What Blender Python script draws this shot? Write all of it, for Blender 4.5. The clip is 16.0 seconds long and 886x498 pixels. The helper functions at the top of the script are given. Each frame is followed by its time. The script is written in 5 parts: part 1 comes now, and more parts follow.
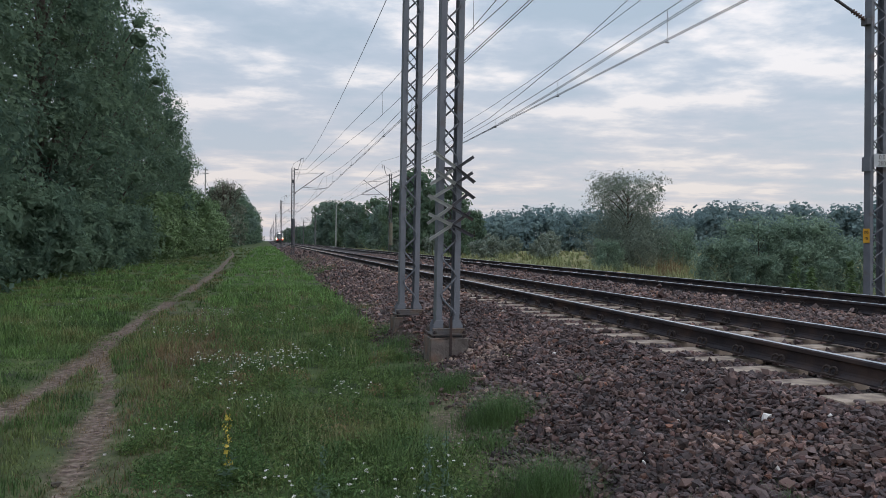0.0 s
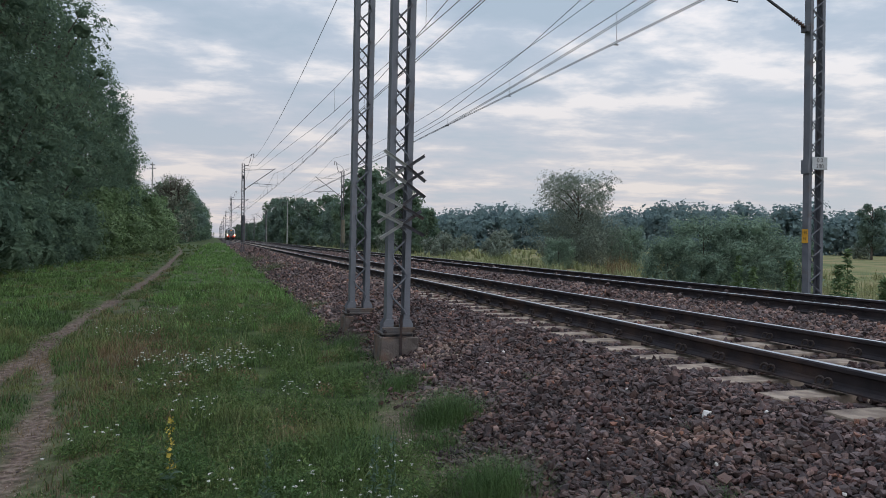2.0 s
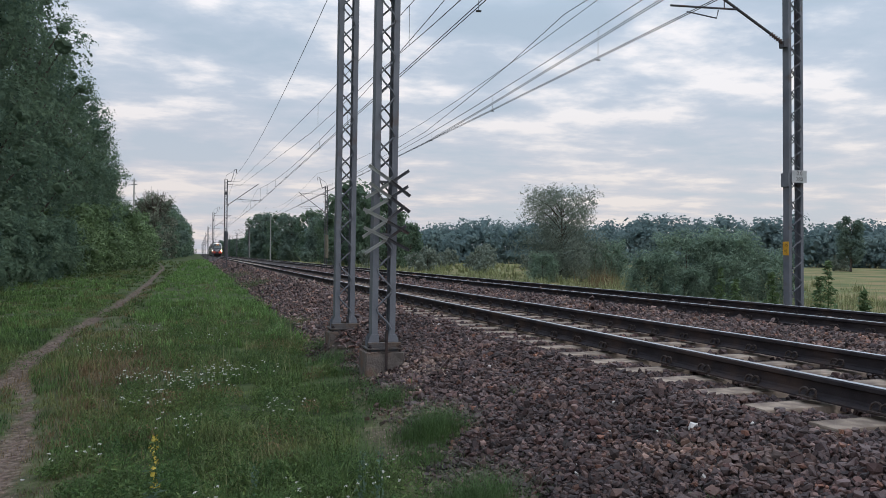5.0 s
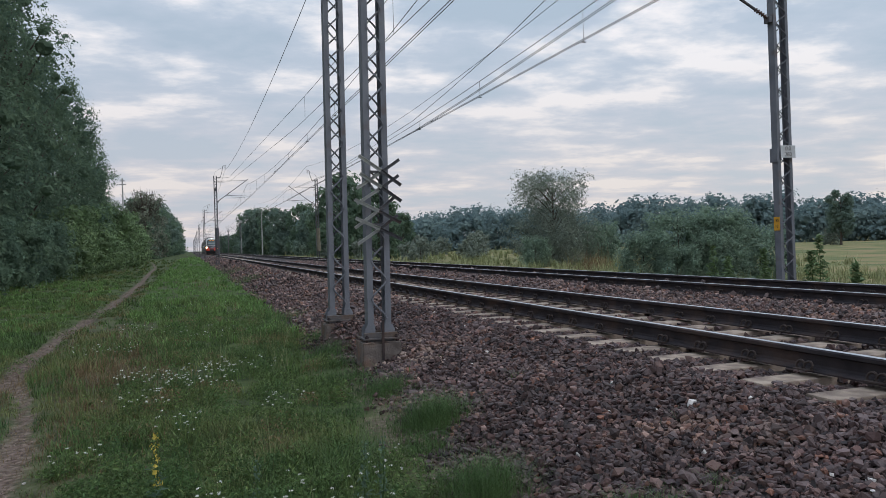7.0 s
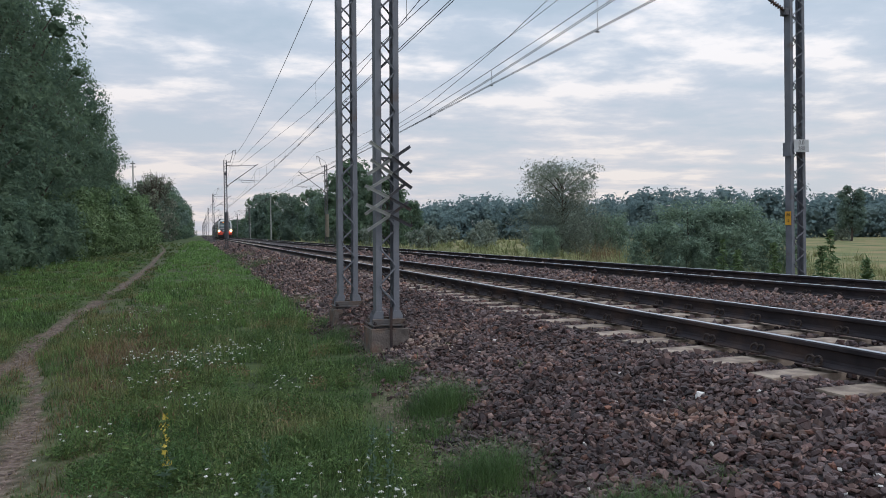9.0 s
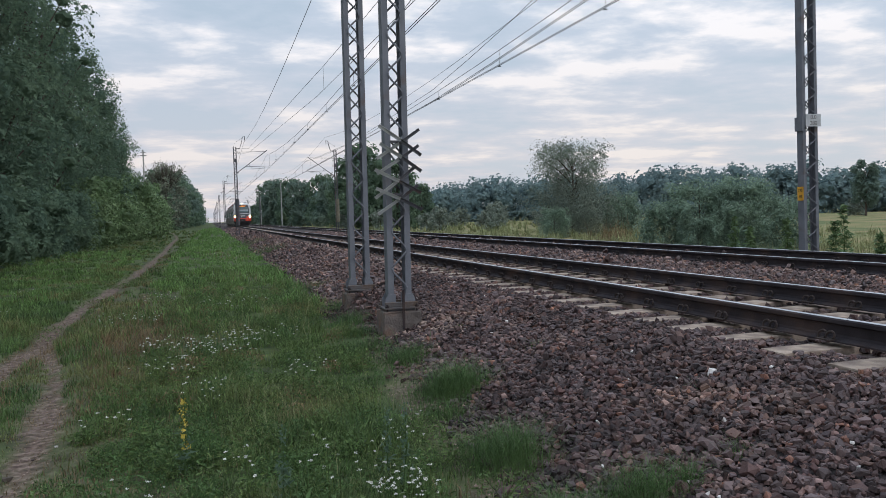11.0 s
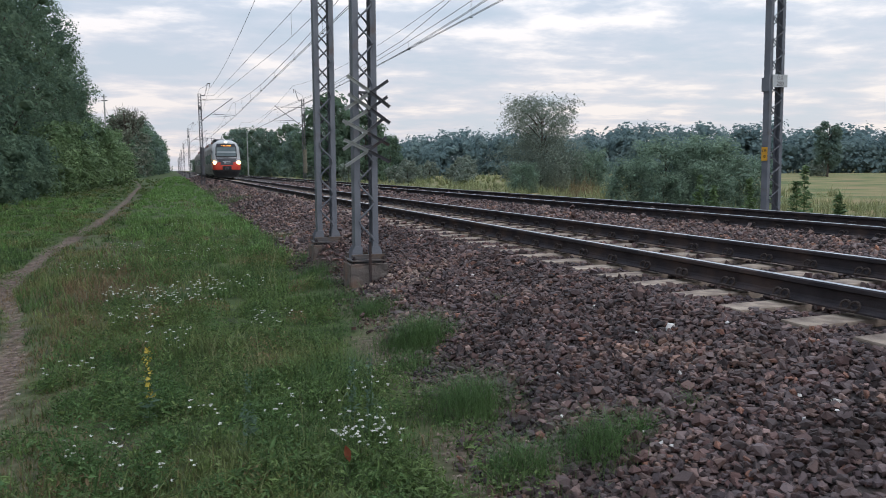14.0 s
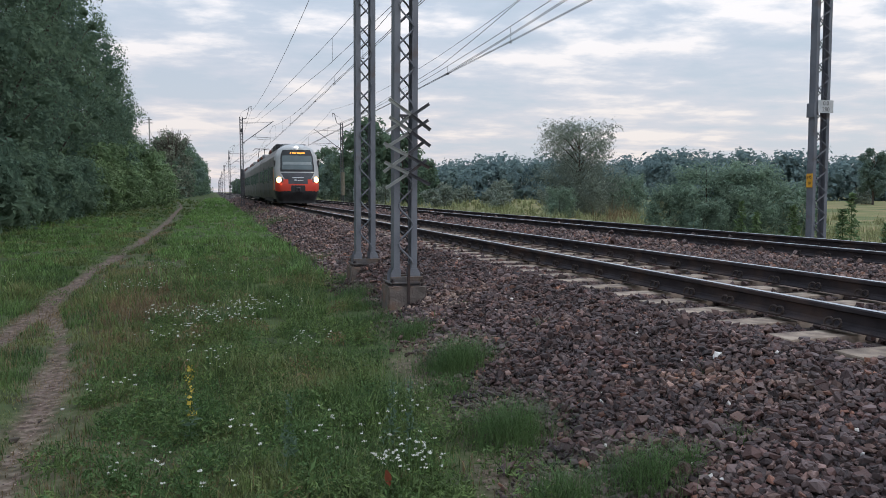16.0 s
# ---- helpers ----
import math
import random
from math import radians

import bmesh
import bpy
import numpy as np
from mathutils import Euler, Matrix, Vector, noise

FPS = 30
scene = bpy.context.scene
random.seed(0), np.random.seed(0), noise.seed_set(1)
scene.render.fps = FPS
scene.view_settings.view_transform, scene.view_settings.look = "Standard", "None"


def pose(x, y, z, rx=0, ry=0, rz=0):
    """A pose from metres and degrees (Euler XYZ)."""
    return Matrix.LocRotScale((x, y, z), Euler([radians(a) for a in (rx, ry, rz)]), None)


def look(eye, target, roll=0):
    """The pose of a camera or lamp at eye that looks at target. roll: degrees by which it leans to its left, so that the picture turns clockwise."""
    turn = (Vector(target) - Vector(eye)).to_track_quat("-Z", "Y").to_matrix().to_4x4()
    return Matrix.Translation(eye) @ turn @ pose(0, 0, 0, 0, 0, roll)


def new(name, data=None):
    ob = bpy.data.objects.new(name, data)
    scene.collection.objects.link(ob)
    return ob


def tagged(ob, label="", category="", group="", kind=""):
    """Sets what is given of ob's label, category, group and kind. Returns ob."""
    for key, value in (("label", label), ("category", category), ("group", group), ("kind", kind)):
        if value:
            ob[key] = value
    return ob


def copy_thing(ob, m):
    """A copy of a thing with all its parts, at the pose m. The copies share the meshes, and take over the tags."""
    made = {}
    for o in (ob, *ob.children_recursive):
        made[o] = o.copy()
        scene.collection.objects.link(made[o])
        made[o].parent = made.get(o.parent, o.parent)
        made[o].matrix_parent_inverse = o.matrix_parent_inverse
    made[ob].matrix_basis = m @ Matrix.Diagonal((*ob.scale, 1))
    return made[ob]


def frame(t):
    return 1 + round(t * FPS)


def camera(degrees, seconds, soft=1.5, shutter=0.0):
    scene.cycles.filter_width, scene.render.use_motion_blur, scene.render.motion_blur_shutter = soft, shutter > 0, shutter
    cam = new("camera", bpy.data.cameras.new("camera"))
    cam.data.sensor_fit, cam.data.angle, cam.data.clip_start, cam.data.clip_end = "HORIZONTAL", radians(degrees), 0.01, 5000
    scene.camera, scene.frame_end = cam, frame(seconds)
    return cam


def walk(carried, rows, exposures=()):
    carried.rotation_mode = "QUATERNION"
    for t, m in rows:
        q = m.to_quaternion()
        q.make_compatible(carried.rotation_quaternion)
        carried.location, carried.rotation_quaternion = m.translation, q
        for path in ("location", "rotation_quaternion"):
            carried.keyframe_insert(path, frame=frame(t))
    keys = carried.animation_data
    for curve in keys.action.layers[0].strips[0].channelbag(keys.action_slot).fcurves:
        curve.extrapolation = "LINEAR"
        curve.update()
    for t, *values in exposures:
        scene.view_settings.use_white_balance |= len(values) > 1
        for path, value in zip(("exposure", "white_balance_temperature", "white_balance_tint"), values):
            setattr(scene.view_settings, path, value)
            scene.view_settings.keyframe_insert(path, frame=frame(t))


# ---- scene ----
PATH = [
    (0.0, 0.051, -0.008, 1.563, 89.498, -0.611, -13.225),
    (0.5, 0.064, 0.009, 1.564, 89.348, -0.772, -13.452),
    (1.0, 0.058, -0.018, 1.570, 89.310, -1.055, -14.001),
    (1.5, 0.076, 0.004, 1.577, 89.235, -1.088, -15.448),
    (2.0, 0.077, -0.023, 1.582, 89.357, -0.859, -16.815),
    (2.5, 0.075, -0.024, 1.585, 89.474, -0.305, -17.137),
    (3.0, 0.068, -0.033, 1.587, 89.902, 0.231, -17.336),
    (5.5, 0.063, -0.012, 1.574, 90.513, -0.581, -18.122),
    (6.0, 0.069, -0.007, 1.569, 89.946, 0.313, -18.312),
    (6.5, 0.062, -0.004, 1.565, 89.739, 1.278, -18.508),
    (7.0, 0.057, -0.006, 1.568, 89.614, 1.684, -18.618),
    (7.5, 0.057, -0.008, 1.566, 89.479, 1.886, -18.699),
    (8.0, 0.054, -0.008, 1.560, 89.450, 1.519, -18.673),
    (8.5, 0.043, -0.015, 1.560, 89.421, 0.876, -18.406),
    (9.0, 0.040, 0.001, 1.560, 88.747, 0.595, -17.992),
    (11.5, 0.027, -0.026, 1.556, 87.357, 1.998, -17.340),
    (12.0, 0.014, -0.008, 1.547, 86.843, 2.638, -19.233),
    (12.5, 0.005, -0.019, 1.556, 85.265, 2.182, -23.269),
    (13.0, 0.053, -0.020, 1.551, 84.743, 2.003, -22.857),
    (13.5, 0.079, -0.045, 1.544, 83.836, 0.499, -21.144),
    (14.0, 0.035, -0.048, 1.559, 83.849, 0.577, -19.558),
    (14.5, 0.019, -0.014, 1.555, 84.208, 0.385, -17.750),
    (15.0, 0.000, -0.011, 1.551, 85.311, 0.257, -17.201),
    (15.5, -0.000, -0.023, 1.557, 85.756, 0.250, -16.904),
    (16.0, 0.000, 0.000, 1.550, 85.660, 0.000, -16.839),
]
cam = camera(61.0, 16.0, 0.8, 0.4)
walk(cam, [(t, pose(x, y, z, rx, ry, rz)) for t, x, y, z, rx, ry, rz in PATH],
     exposures=((0.0, 0.0), (2.0, -0.06), (3.0, -0.12), (5.5, 0.03), (7.0, -0.03), (9.0, 0.08), (11.5, 0.10), (12.0, 0.14), (12.5, 0.32), (13.0, 0.22), (13.5, 0.30), (14.5, 0.16), (16.0, 0.15)))

# ---- light ----
world = bpy.data.worlds.new("dusk_sky")
scene.world = world
world.use_nodes = True
wn, wl = world.node_tree.nodes, world.node_tree.links
wn.clear()


def wnode(kind, **values):
    n = wn.new(kind)
    for key, value in values.items():
        if key in n.inputs:
            n.inputs[key].default_value = value
    return n


def ramp(node, *stops):
    els = node.color_ramp.elements
    while len(els) < len(stops):
        els.new(0.5)
    for e, (p, c) in zip(els, stops):
        e.position, e.color = p, (*c, 1)
    return node


w_out = wnode("ShaderNodeOutputWorld")
w_bg = wnode("ShaderNodeBackground", Strength=1.0)
w_sky = wnode("ShaderNodeTexSky")
w_sky.sky_type, w_sky.sun_disc = "NISHITA", False
w_sky.sun_elevation, w_sky.sun_rotation = radians(6), radians(250)
w_dim = wnode("ShaderNodeVectorMath")
w_dim.operation = "SCALE"
w_dim.inputs["Scale"].default_value = 0.12
w_tc = wnode("ShaderNodeTexCoord")
w_sep = wnode("ShaderNodeSeparateXYZ")
w_up = wnode("ShaderNodeMath")
w_up.operation = "MAXIMUM"
w_up.inputs[1].default_value = 0.0
w_add = wnode("ShaderNodeMath")
w_add.inputs[1].default_value = 0.11
w_div = wnode("ShaderNodeVectorMath")
w_div.operation = "DIVIDE"
w_comb = wnode("ShaderNodeCombineXYZ")
w_map = wnode("ShaderNodeMapping")
w_map.inputs["Scale"].default_value = (0.85, 1.0, 1.0)
w_map.inputs["Rotation"].default_value = (0, 0, radians(20))
w_map.inputs["Location"].default_value = (1.7, 0.6, 0.0)
w_noise = wnode("ShaderNodeTexNoise", Scale=2.3, Detail=7.0, Roughness=0.56, Distortion=0.0)
w_noise2 = wnode("ShaderNodeTexNoise", Scale=0.9, Detail=3.0, Roughness=0.5)
w_mixn = wnode("ShaderNodeMix")
w_mixn.inputs[0].default_value = 0.35
w_cloud = ramp(wnode("ShaderNodeValToRGB"), (0.42, (0.40, 0.50, 0.62)), (0.51, (0.47, 0.56, 0.685)),
               (0.545, (0.60, 0.665, 0.765)), (0.60, (0.90, 0.89, 0.93)))
w_pink = ramp(wnode("ShaderNodeValToRGB"), (0.42, (0.508, 0.546, 0.63)), (0.50, (0.58, 0.577, 0.645)), (0.55, (0.655, 0.625, 0.665)), (0.60, (0.76, 0.70, 0.70)))
w_low = ramp(wnode("ShaderNodeValToRGB"), (0.0, (1, 1, 1)), (0.10, (0.85, 0.85, 0.85)), (0.21, (0.32, 0.32, 0.32)), (0.36, (0, 0, 0)))
w_mixc = wnode("ShaderNodeMix")
w_mixc.data_type = "RGBA"
w_mixs = wnode("ShaderNodeMix")
w_mixs.data_type = "RGBA"
w_mixs.inputs[0].default_value = 0.88
for a, b in ((w_tc.outputs["Generated"], w_sep.inputs[0]), (w_sep.outputs["Z"], w_up.inputs[0]), (w_up.outputs[0], w_add.inputs[0]),
             (w_add.outputs[0], w_comb.inputs[0]), (w_add.outputs[0], w_comb.inputs[1]), (w_add.outputs[0], w_comb.inputs[2]),
             (w_tc.outputs["Generated"], w_div.inputs[0]), (w_comb.outputs[0], w_div.inputs[1]), (w_div.outputs[0], w_map.inputs[0]),
             (w_map.outputs[0], w_noise.inputs["Vector"]), (w_map.outputs[0], w_noise2.inputs["Vector"]),
             (w_noise.outputs[0], w_mixn.inputs[2]), (w_noise2.outputs[0], w_mixn.inputs[3]),
             (w_mixn.outputs[0], w_cloud.inputs[0]), (w_mixn.outputs[0], w_pink.inputs[0]), (w_up.outputs[0], w_low.inputs[0]),
             (w_low.outputs[0], w_mixc.inputs[0]), (w_cloud.outputs[0], w_mixc.inputs[6]), (w_pink.outputs[0], w_mixc.inputs[7]),
             (w_sky.outputs[0], w_dim.inputs[0]), (w_dim.outputs[0], w_mixs.inputs[6]), (w_mixc.outputs[2], w_mixs.inputs[7]),
             (w_mixs.outputs[2], w_bg.inputs["Color"]), (w_bg.outputs[0], w_out.inputs[0])):
    wl.new(a, b)
# an overcast sky is brighter towards the zenith
w_zen = ramp(wnode("ShaderNodeValToRGB"), (0.0, (0.40, 0.40, 0.40)), (0.30, (0.42, 0.42, 0.42)), (0.55, (0.72, 0.72, 0.74)), (1.0, (1.0, 1.0, 1.0)))
w_gain = wnode("ShaderNodeMath")
w_gain.operation = "MULTIPLY"
w_gain.inputs[1].default_value = 2.75
wl.new(w_up.outputs[0], w_zen.inputs[0])
wl.new(w_zen.outputs[0], w_gain.inputs[0])
wl.new(w_gain.outputs[0], w_bg.inputs["Strength"])

sun = new("sun", bpy.data.lights.new("sun", "SUN"))
sun.data.energy, sun.data.angle, sun.data.color = 0.5, radians(25), (1.0, 0.93, 0.88)
sun.matrix_world = look((0, 0, 60), (-20, 30, 0))


# ---- materials ----
def mat(name, c1, c2, scale=3.0, rough=0.8, bump=0.3, bump_scale=40.0, metal=0.0, rand="", spread=0.35, spec=0.3,
        translucent=0.0, emit=None, stain=None, stain_scale=0.7, stain_at=0.55, tints=()):
    m = bpy.data.materials.new(name)
    m.use_nodes = True
    nt = m.node_tree
    n, l = nt.nodes, nt.links
    b = n["Principled BSDF"]
    b.inputs["Roughness"].default_value = rough
    b.inputs["Metallic"].default_value = metal
    b.inputs["Specular IOR Level"].default_value = spec
    tc = n.new("ShaderNodeTexCoord")
    no = n.new("ShaderNodeTexNoise")
    no.inputs["Scale"].default_value = scale
    no.inputs["Detail"].default_value = 6
    l.new(tc.outputs["Object"], no.inputs["Vector"])
    r = ramp(n.new("ShaderNodeValToRGB"), (0.3, c1), (0.7, c2))
    l.new(no.outputs[0], r.inputs[0])
    col = r.outputs[0]
    if stain:
        n2 = n.new("ShaderNodeTexNoise")
        n2.inputs["Scale"].default_value = stain_scale
        n2.inputs["Detail"].default_value = 5
        l.new(tc.outputs["Object"], n2.inputs["Vector"])
        r2 = ramp(n.new("ShaderNodeValToRGB"), (stain_at - 0.1, (0, 0, 0)), (stain_at + 0.1, (1, 1, 1)))
        l.new(n2.outputs[0], r2.inputs[0])
        mx = n.new("ShaderNodeMix")
        mx.data_type = "RGBA"
        l.new(r2.outputs[0], mx.inputs[0])
        l.new(col, mx.inputs[6])
        mx.inputs[7].default_value = (*stain, 1)
        col = mx.outputs[2]
    if rand:
        src = n.new("ShaderNodeNewGeometry").outputs["Random Per Island"] if rand == "island" else n.new("ShaderNodeObjectInfo").outputs["Random"]
        mr = n.new("ShaderNodeMapRange")
        mr.inputs["To Min"].default_value, mr.inputs["To Max"].default_value = 1 - spread, 1 + spread
        l.new(src, mr.inputs["Value"])
        hs = n.new("ShaderNodeHueSaturation")
        l.new(mr.outputs[0], hs.inputs["Value"])
        l.new(col, hs.inputs["Color"])
        col = hs.outputs[0]
        if tints:
            k = n.new("ShaderNodeMath")
            k.operation = "MULTIPLY"
            k.inputs[1].default_value = 7.31
            l.new(src, k.inputs[0])
            fr = n.new("ShaderNodeMath")
            fr.operation = "FRACT"
            l.new(k.outputs[0], fr.inputs[0])
            r3 = ramp(n.new("ShaderNodeValToRGB"), *tints)
            r3.color_ramp.interpolation = "CONSTANT"
            l.new(fr.outputs[0], r3.inputs[0])
            mt = n.new("ShaderNodeMix")
            mt.data_type, mt.blend_type = "RGBA", "MULTIPLY"
            mt.inputs[0].default_value = 1.0
            l.new(col, mt.inputs[6])
            l.new(r3.outputs[0], mt.inputs[7])
            col = mt.outputs[2]
    l.new(col, b.inputs["Base Color"])
    if bump:
        nb = n.new("ShaderNodeTexNoise")
        nb.inputs["Scale"].default_value = bump_scale
        nb.inputs["Detail"].default_value = 4
        l.new(tc.outputs["Object"], nb.inputs["Vector"])
        bp = n.new("ShaderNodeBump")
        bp.inputs["Strength"].default_value = bump
        bp.inputs["Distance"].default_value = 0.02
        l.new(nb.outputs[0], bp.inputs["Height"])
        l.new(bp.outputs[0], b.inputs["Normal"])
    if emit:
        b.inputs["Emission Color"].default_value = (*emit[0], 1)
        b.inputs["Emission Strength"].default_value = emit[1]
    if translucent:
        tr = n.new("ShaderNodeBsdfTranslucent")
        l.new(col, tr.inputs["Color"])
        ms = n.new("ShaderNodeMixShader")
        ms.inputs[0].default_value = translucent
        l.new(b.outputs[0], ms.inputs[1])
        l.new(tr.outputs[0], ms.inputs[2])
        l.new(ms.outputs[0], n["Material Output"].inputs[0])
    return m


M_STEEL = mat("grey_painted_steel", (0.120, 0.126, 0.146), (0.178, 0.186, 0.208), 2.5, 0.6, 0.15, 60, stain=(0.12, 0.085, 0.07), stain_scale=3.0, stain_at=0.68)
M_STEEL_D = mat("dark_painted_and_shaded_steel", (0.06, 0.06, 0.07), (0.11, 0.11, 0.12), 3, 0.6, 0.15, 60, stain=(0.10, 0.06, 0.045), stain_scale=4.0, stain_at=0.66)
M_GALV = mat("galvanised_bar", (0.27, 0.28, 0.27), (0.40, 0.41, 0.39), 6, 0.5, 0.1, 80, metal=0.2)
M_RUST = mat("rusty_rail_steel", (0.024, 0.021, 0.024), (0.044, 0.037, 0.040), 5, 0.8, 0.25, 90, spec=0.12, stain=(0.07, 0.048, 0.042), stain_scale=2.0, stain_at=0.60)
M_CLIP = mat("rusty_spring_clip", (0.034, 0.027, 0.026), (0.062, 0.047, 0.043), 9, 0.75, 0.2, 90, spec=0.2)
M_SHINE = mat("polished_rail_steel", (0.40, 0.40, 0.42), (0.56, 0.56, 0.58), 8, 0.34, 0.05, 40, metal=0.9)
M_CONC = mat("concrete_sleeper", (0.215, 0.166, 0.131), (0.355, 0.283, 0.226), 9, 0.9, 0.35, 70, rand="object", spread=0.18, stain=(0.14, 0.105, 0.088), stain_scale=4.0, stain_at=0.55)
M_FOUND = mat("weathered_foundation", (0.085, 0.072, 0.066), (0.18, 0.152, 0.138), 5, 0.95, 0.5, 40, stain=(0.155, 0.095, 0.07), stain_scale=4.0, stain_at=0.58)
M_STEEL_W = mat("weathered_foot_steel", (0.075, 0.070, 0.072), (0.135, 0.122, 0.118), 8, 0.8, 0.3, 60, stain=(0.10, 0.07, 0.055), stain_scale=7.0, stain_at=0.55)
STONE_TINTS = ((0.0, (1, 1, 1)), (0.24, (0.58, 0.58, 0.63)), (0.40, (1.1, 0.92, 0.86)), (0.56, (1.15, 1.22, 1.24)), (0.72, (1.35, 1.2, 1.05)), (0.80, (0.75, 0.58, 0.56)), (0.88, (1.95, 1.86, 1.72)), (0.975, (1.8, 1.25, 0.92)))
M_STONE = mat("ballast_stone", (0.0355, 0.0238, 0.0232), (0.102, 0.070, 0.068), 2.2, 0.8, 0.25, 90, rand="island", spread=0.5, spec=0.4, stain=(0.17, 0.112, 0.092), stain_scale=1.8, stain_at=0.68, tints=STONE_TINTS)
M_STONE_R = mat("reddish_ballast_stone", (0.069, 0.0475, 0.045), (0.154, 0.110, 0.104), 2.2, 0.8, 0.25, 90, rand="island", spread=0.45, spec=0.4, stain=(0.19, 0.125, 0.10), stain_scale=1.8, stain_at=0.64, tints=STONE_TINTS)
M_STONE_O = mat("ballast_stone_single", (0.0355, 0.0238, 0.0232), (0.102, 0.070, 0.068), 2.2, 0.8, 0.25, 90, rand="object", spread=0.5, spec=0.4, stain=(0.17, 0.112, 0.092), stain_scale=1.8, stain_at=0.68, tints=STONE_TINTS)
M_STONE_T = mat("tan_stone", (0.15, 0.105, 0.085), (0.29, 0.22, 0.185), 6, 0.9, 0.15, 60, rand="island", spread=0.4)
M_STONE_P = mat("pale_stone", (0.42, 0.39, 0.37), (0.60, 0.57, 0.55), 6, 0.9, 0.3, 60, rand="island", spread=0.2)
# near-black base paints in the shade of the gaps between stones
M_BED_SHADE = mat("ballast_bed", (0.018, 0.014, 0.014), (0.055, 0.044, 0.042), 22, 0.95, 1.0, 30, stain=(0.075, 0.055, 0.047), stain_scale=0.8, stain_at=0.58)
M_BARK = mat("bark", (0.05, 0.04, 0.032), (0.11, 0.09, 0.075), 6, 0.95, 0.6, 20)
M_LEAF = mat("dark_forest_leaf", (0.088, 0.138, 0.108), (0.165, 0.228, 0.142), 0.30, 0.75, 0, rand="island", spread=0.18, translucent=0.46, spec=0.06)
M_LEAF_B = mat("shrub_leaf", (0.108, 0.168, 0.078), (0.175, 0.245, 0.110), 0.4, 0.6, 0, rand="island", spread=0.4, translucent=0.33, spec=0.25)
M_LEAF_W = mat("willow_leaf", (0.158, 0.192, 0.160), (0.232, 0.266, 0.212), 0.6, 0.6, 0, rand="island", spread=0.25, translucent=0.33, spec=0.25)
# leaf green made paler and bluer, so mid-distance haze sits in the colour
M_LEAF_M_HAZE = mat("hazed_line_tree_leaf", (0.118, 0.170, 0.148), (0.194, 0.254, 0.196), 0.25, 0.75, 0, rand="island", spread=0.14, translucent=0.46, spec=0.06)
# aerial haze over the woods is painted into this bluish, lightened leaf colour
M_LEAF_F_HAZE = mat("hazed_far_wood_leaf", (0.132, 0.194, 0.208), (0.208, 0.276, 0.262), 0.16, 0.8, 0, rand="island", spread=0.10, translucent=0.46, spec=0.1)
M_LEAF_V = mat("bush_leaf", (0.150, 0.218, 0.168), (0.235, 0.312, 0.222), 0.9, 0.6, 0, rand="island", spread=0.3, translucent=0.45, spec=0.25)
M_LEAF_D = mat("half_bare_leaf", (0.125, 0.142, 0.105), (0.20, 0.212, 0.16), 0.4, 0.7, 0, rand="island", spread=0.4, translucent=0.2, spec=0.2)
M_GRASS = mat("grass_blade", (0.050, 0.094, 0.034), (0.125, 0.185, 0.056), 0.9, 0.6, 0, rand="island", spread=0.5, translucent=0.3, spec=0.25, stain=(0.185, 0.168, 0.072), stain_scale=0.45, stain_at=0.57)
M_GRASS_L = mat("fresh_grass_blade", (0.098, 0.186, 0.054), (0.172, 0.274, 0.082), 0.7, 0.6, 0, rand="island", spread=0.35, translucent=0.3, spec=0.25)
M_GRASS_T = mat("feathery_horsetail", (0.055, 0.104, 0.038), (0.102, 0.164, 0.056), 1.2, 0.7, 0, rand="island", spread=0.35, translucent=0.3, spec=0.2)
M_GRASS_Y = mat("dry_grass_blade", (0.13, 0.092, 0.052), (0.23, 0.165, 0.092), 0.8, 0.7, 0, rand="island", spread=0.35, translucent=0.3, spec=0.2)
M_REED = mat("meadow_grass", (0.17, 0.20, 0.09), (0.30, 0.29, 0.15), 0.25, 0.7, 0, rand="island", spread=0.35, translucent=0.3, spec=0.2)
M_WEED = mat("weed_leaf", (0.064, 0.108, 0.038), (0.135, 0.182, 0.058), 1.6, 0.6, 0, rand="island", spread=0.5, translucent=0.3, spec=0.25)
M_PETAL = mat("white_petal", (0.40, 0.40, 0.35), (0.56, 0.56, 0.51), 5, 0.7, 0, rand="island", spread=0.15)
M_YELLOW = mat("yellow_petal", (0.34, 0.26, 0.04), (0.46, 0.37, 0.07), 8, 0.6, 0, rand="island", spread=0.2)
M_DOCK = mat("red_brown_leaf", (0.20, 0.06, 0.035), (0.30, 0.10, 0.05), 8, 0.6, 0)
M_WIRE = mat("weathered_copper_wire", (0.035, 0.04, 0.045), (0.07, 0.075, 0.08), 3, 0.5, 0, metal=0.3)
M_INSUL = mat("brown_insulator", (0.05, 0.03, 0.025), (0.09, 0.05, 0.04), 4, 0.3, 0)
M_PLATE = mat("grey_number_plate", (0.42, 0.43, 0.44), (0.54, 0.55, 0.56), 6, 0.6, 0.05)
M_PLATE_W = mat("white_number_plate", (0.66, 0.66, 0.65), (0.78, 0.78, 0.77), 6, 0.6, 0.05)
M_PLATE_Y = mat("yellow_number_plate", (0.62, 0.30, 0.03), (0.74, 0.40, 0.05), 6, 0.6, 0.05)
M_INK = mat("black_lettering", (0.02, 0.02, 0.02), (0.04, 0.04, 0.04), 6, 0.7, 0)
M_INK_G = mat("faded_lettering", (0.13, 0.12, 0.12), (0.20, 0.19, 0.19), 6, 0.7, 0)
M_POLE = mat("pale_pole", (0.24, 0.24, 0.23), (0.34, 0.34, 0.32), 4, 0.8, 0.2)
M_TAN = mat("tan_cast_weight", (0.13, 0.115, 0.085), (0.20, 0.175, 0.13), 4, 0.8, 0.2)
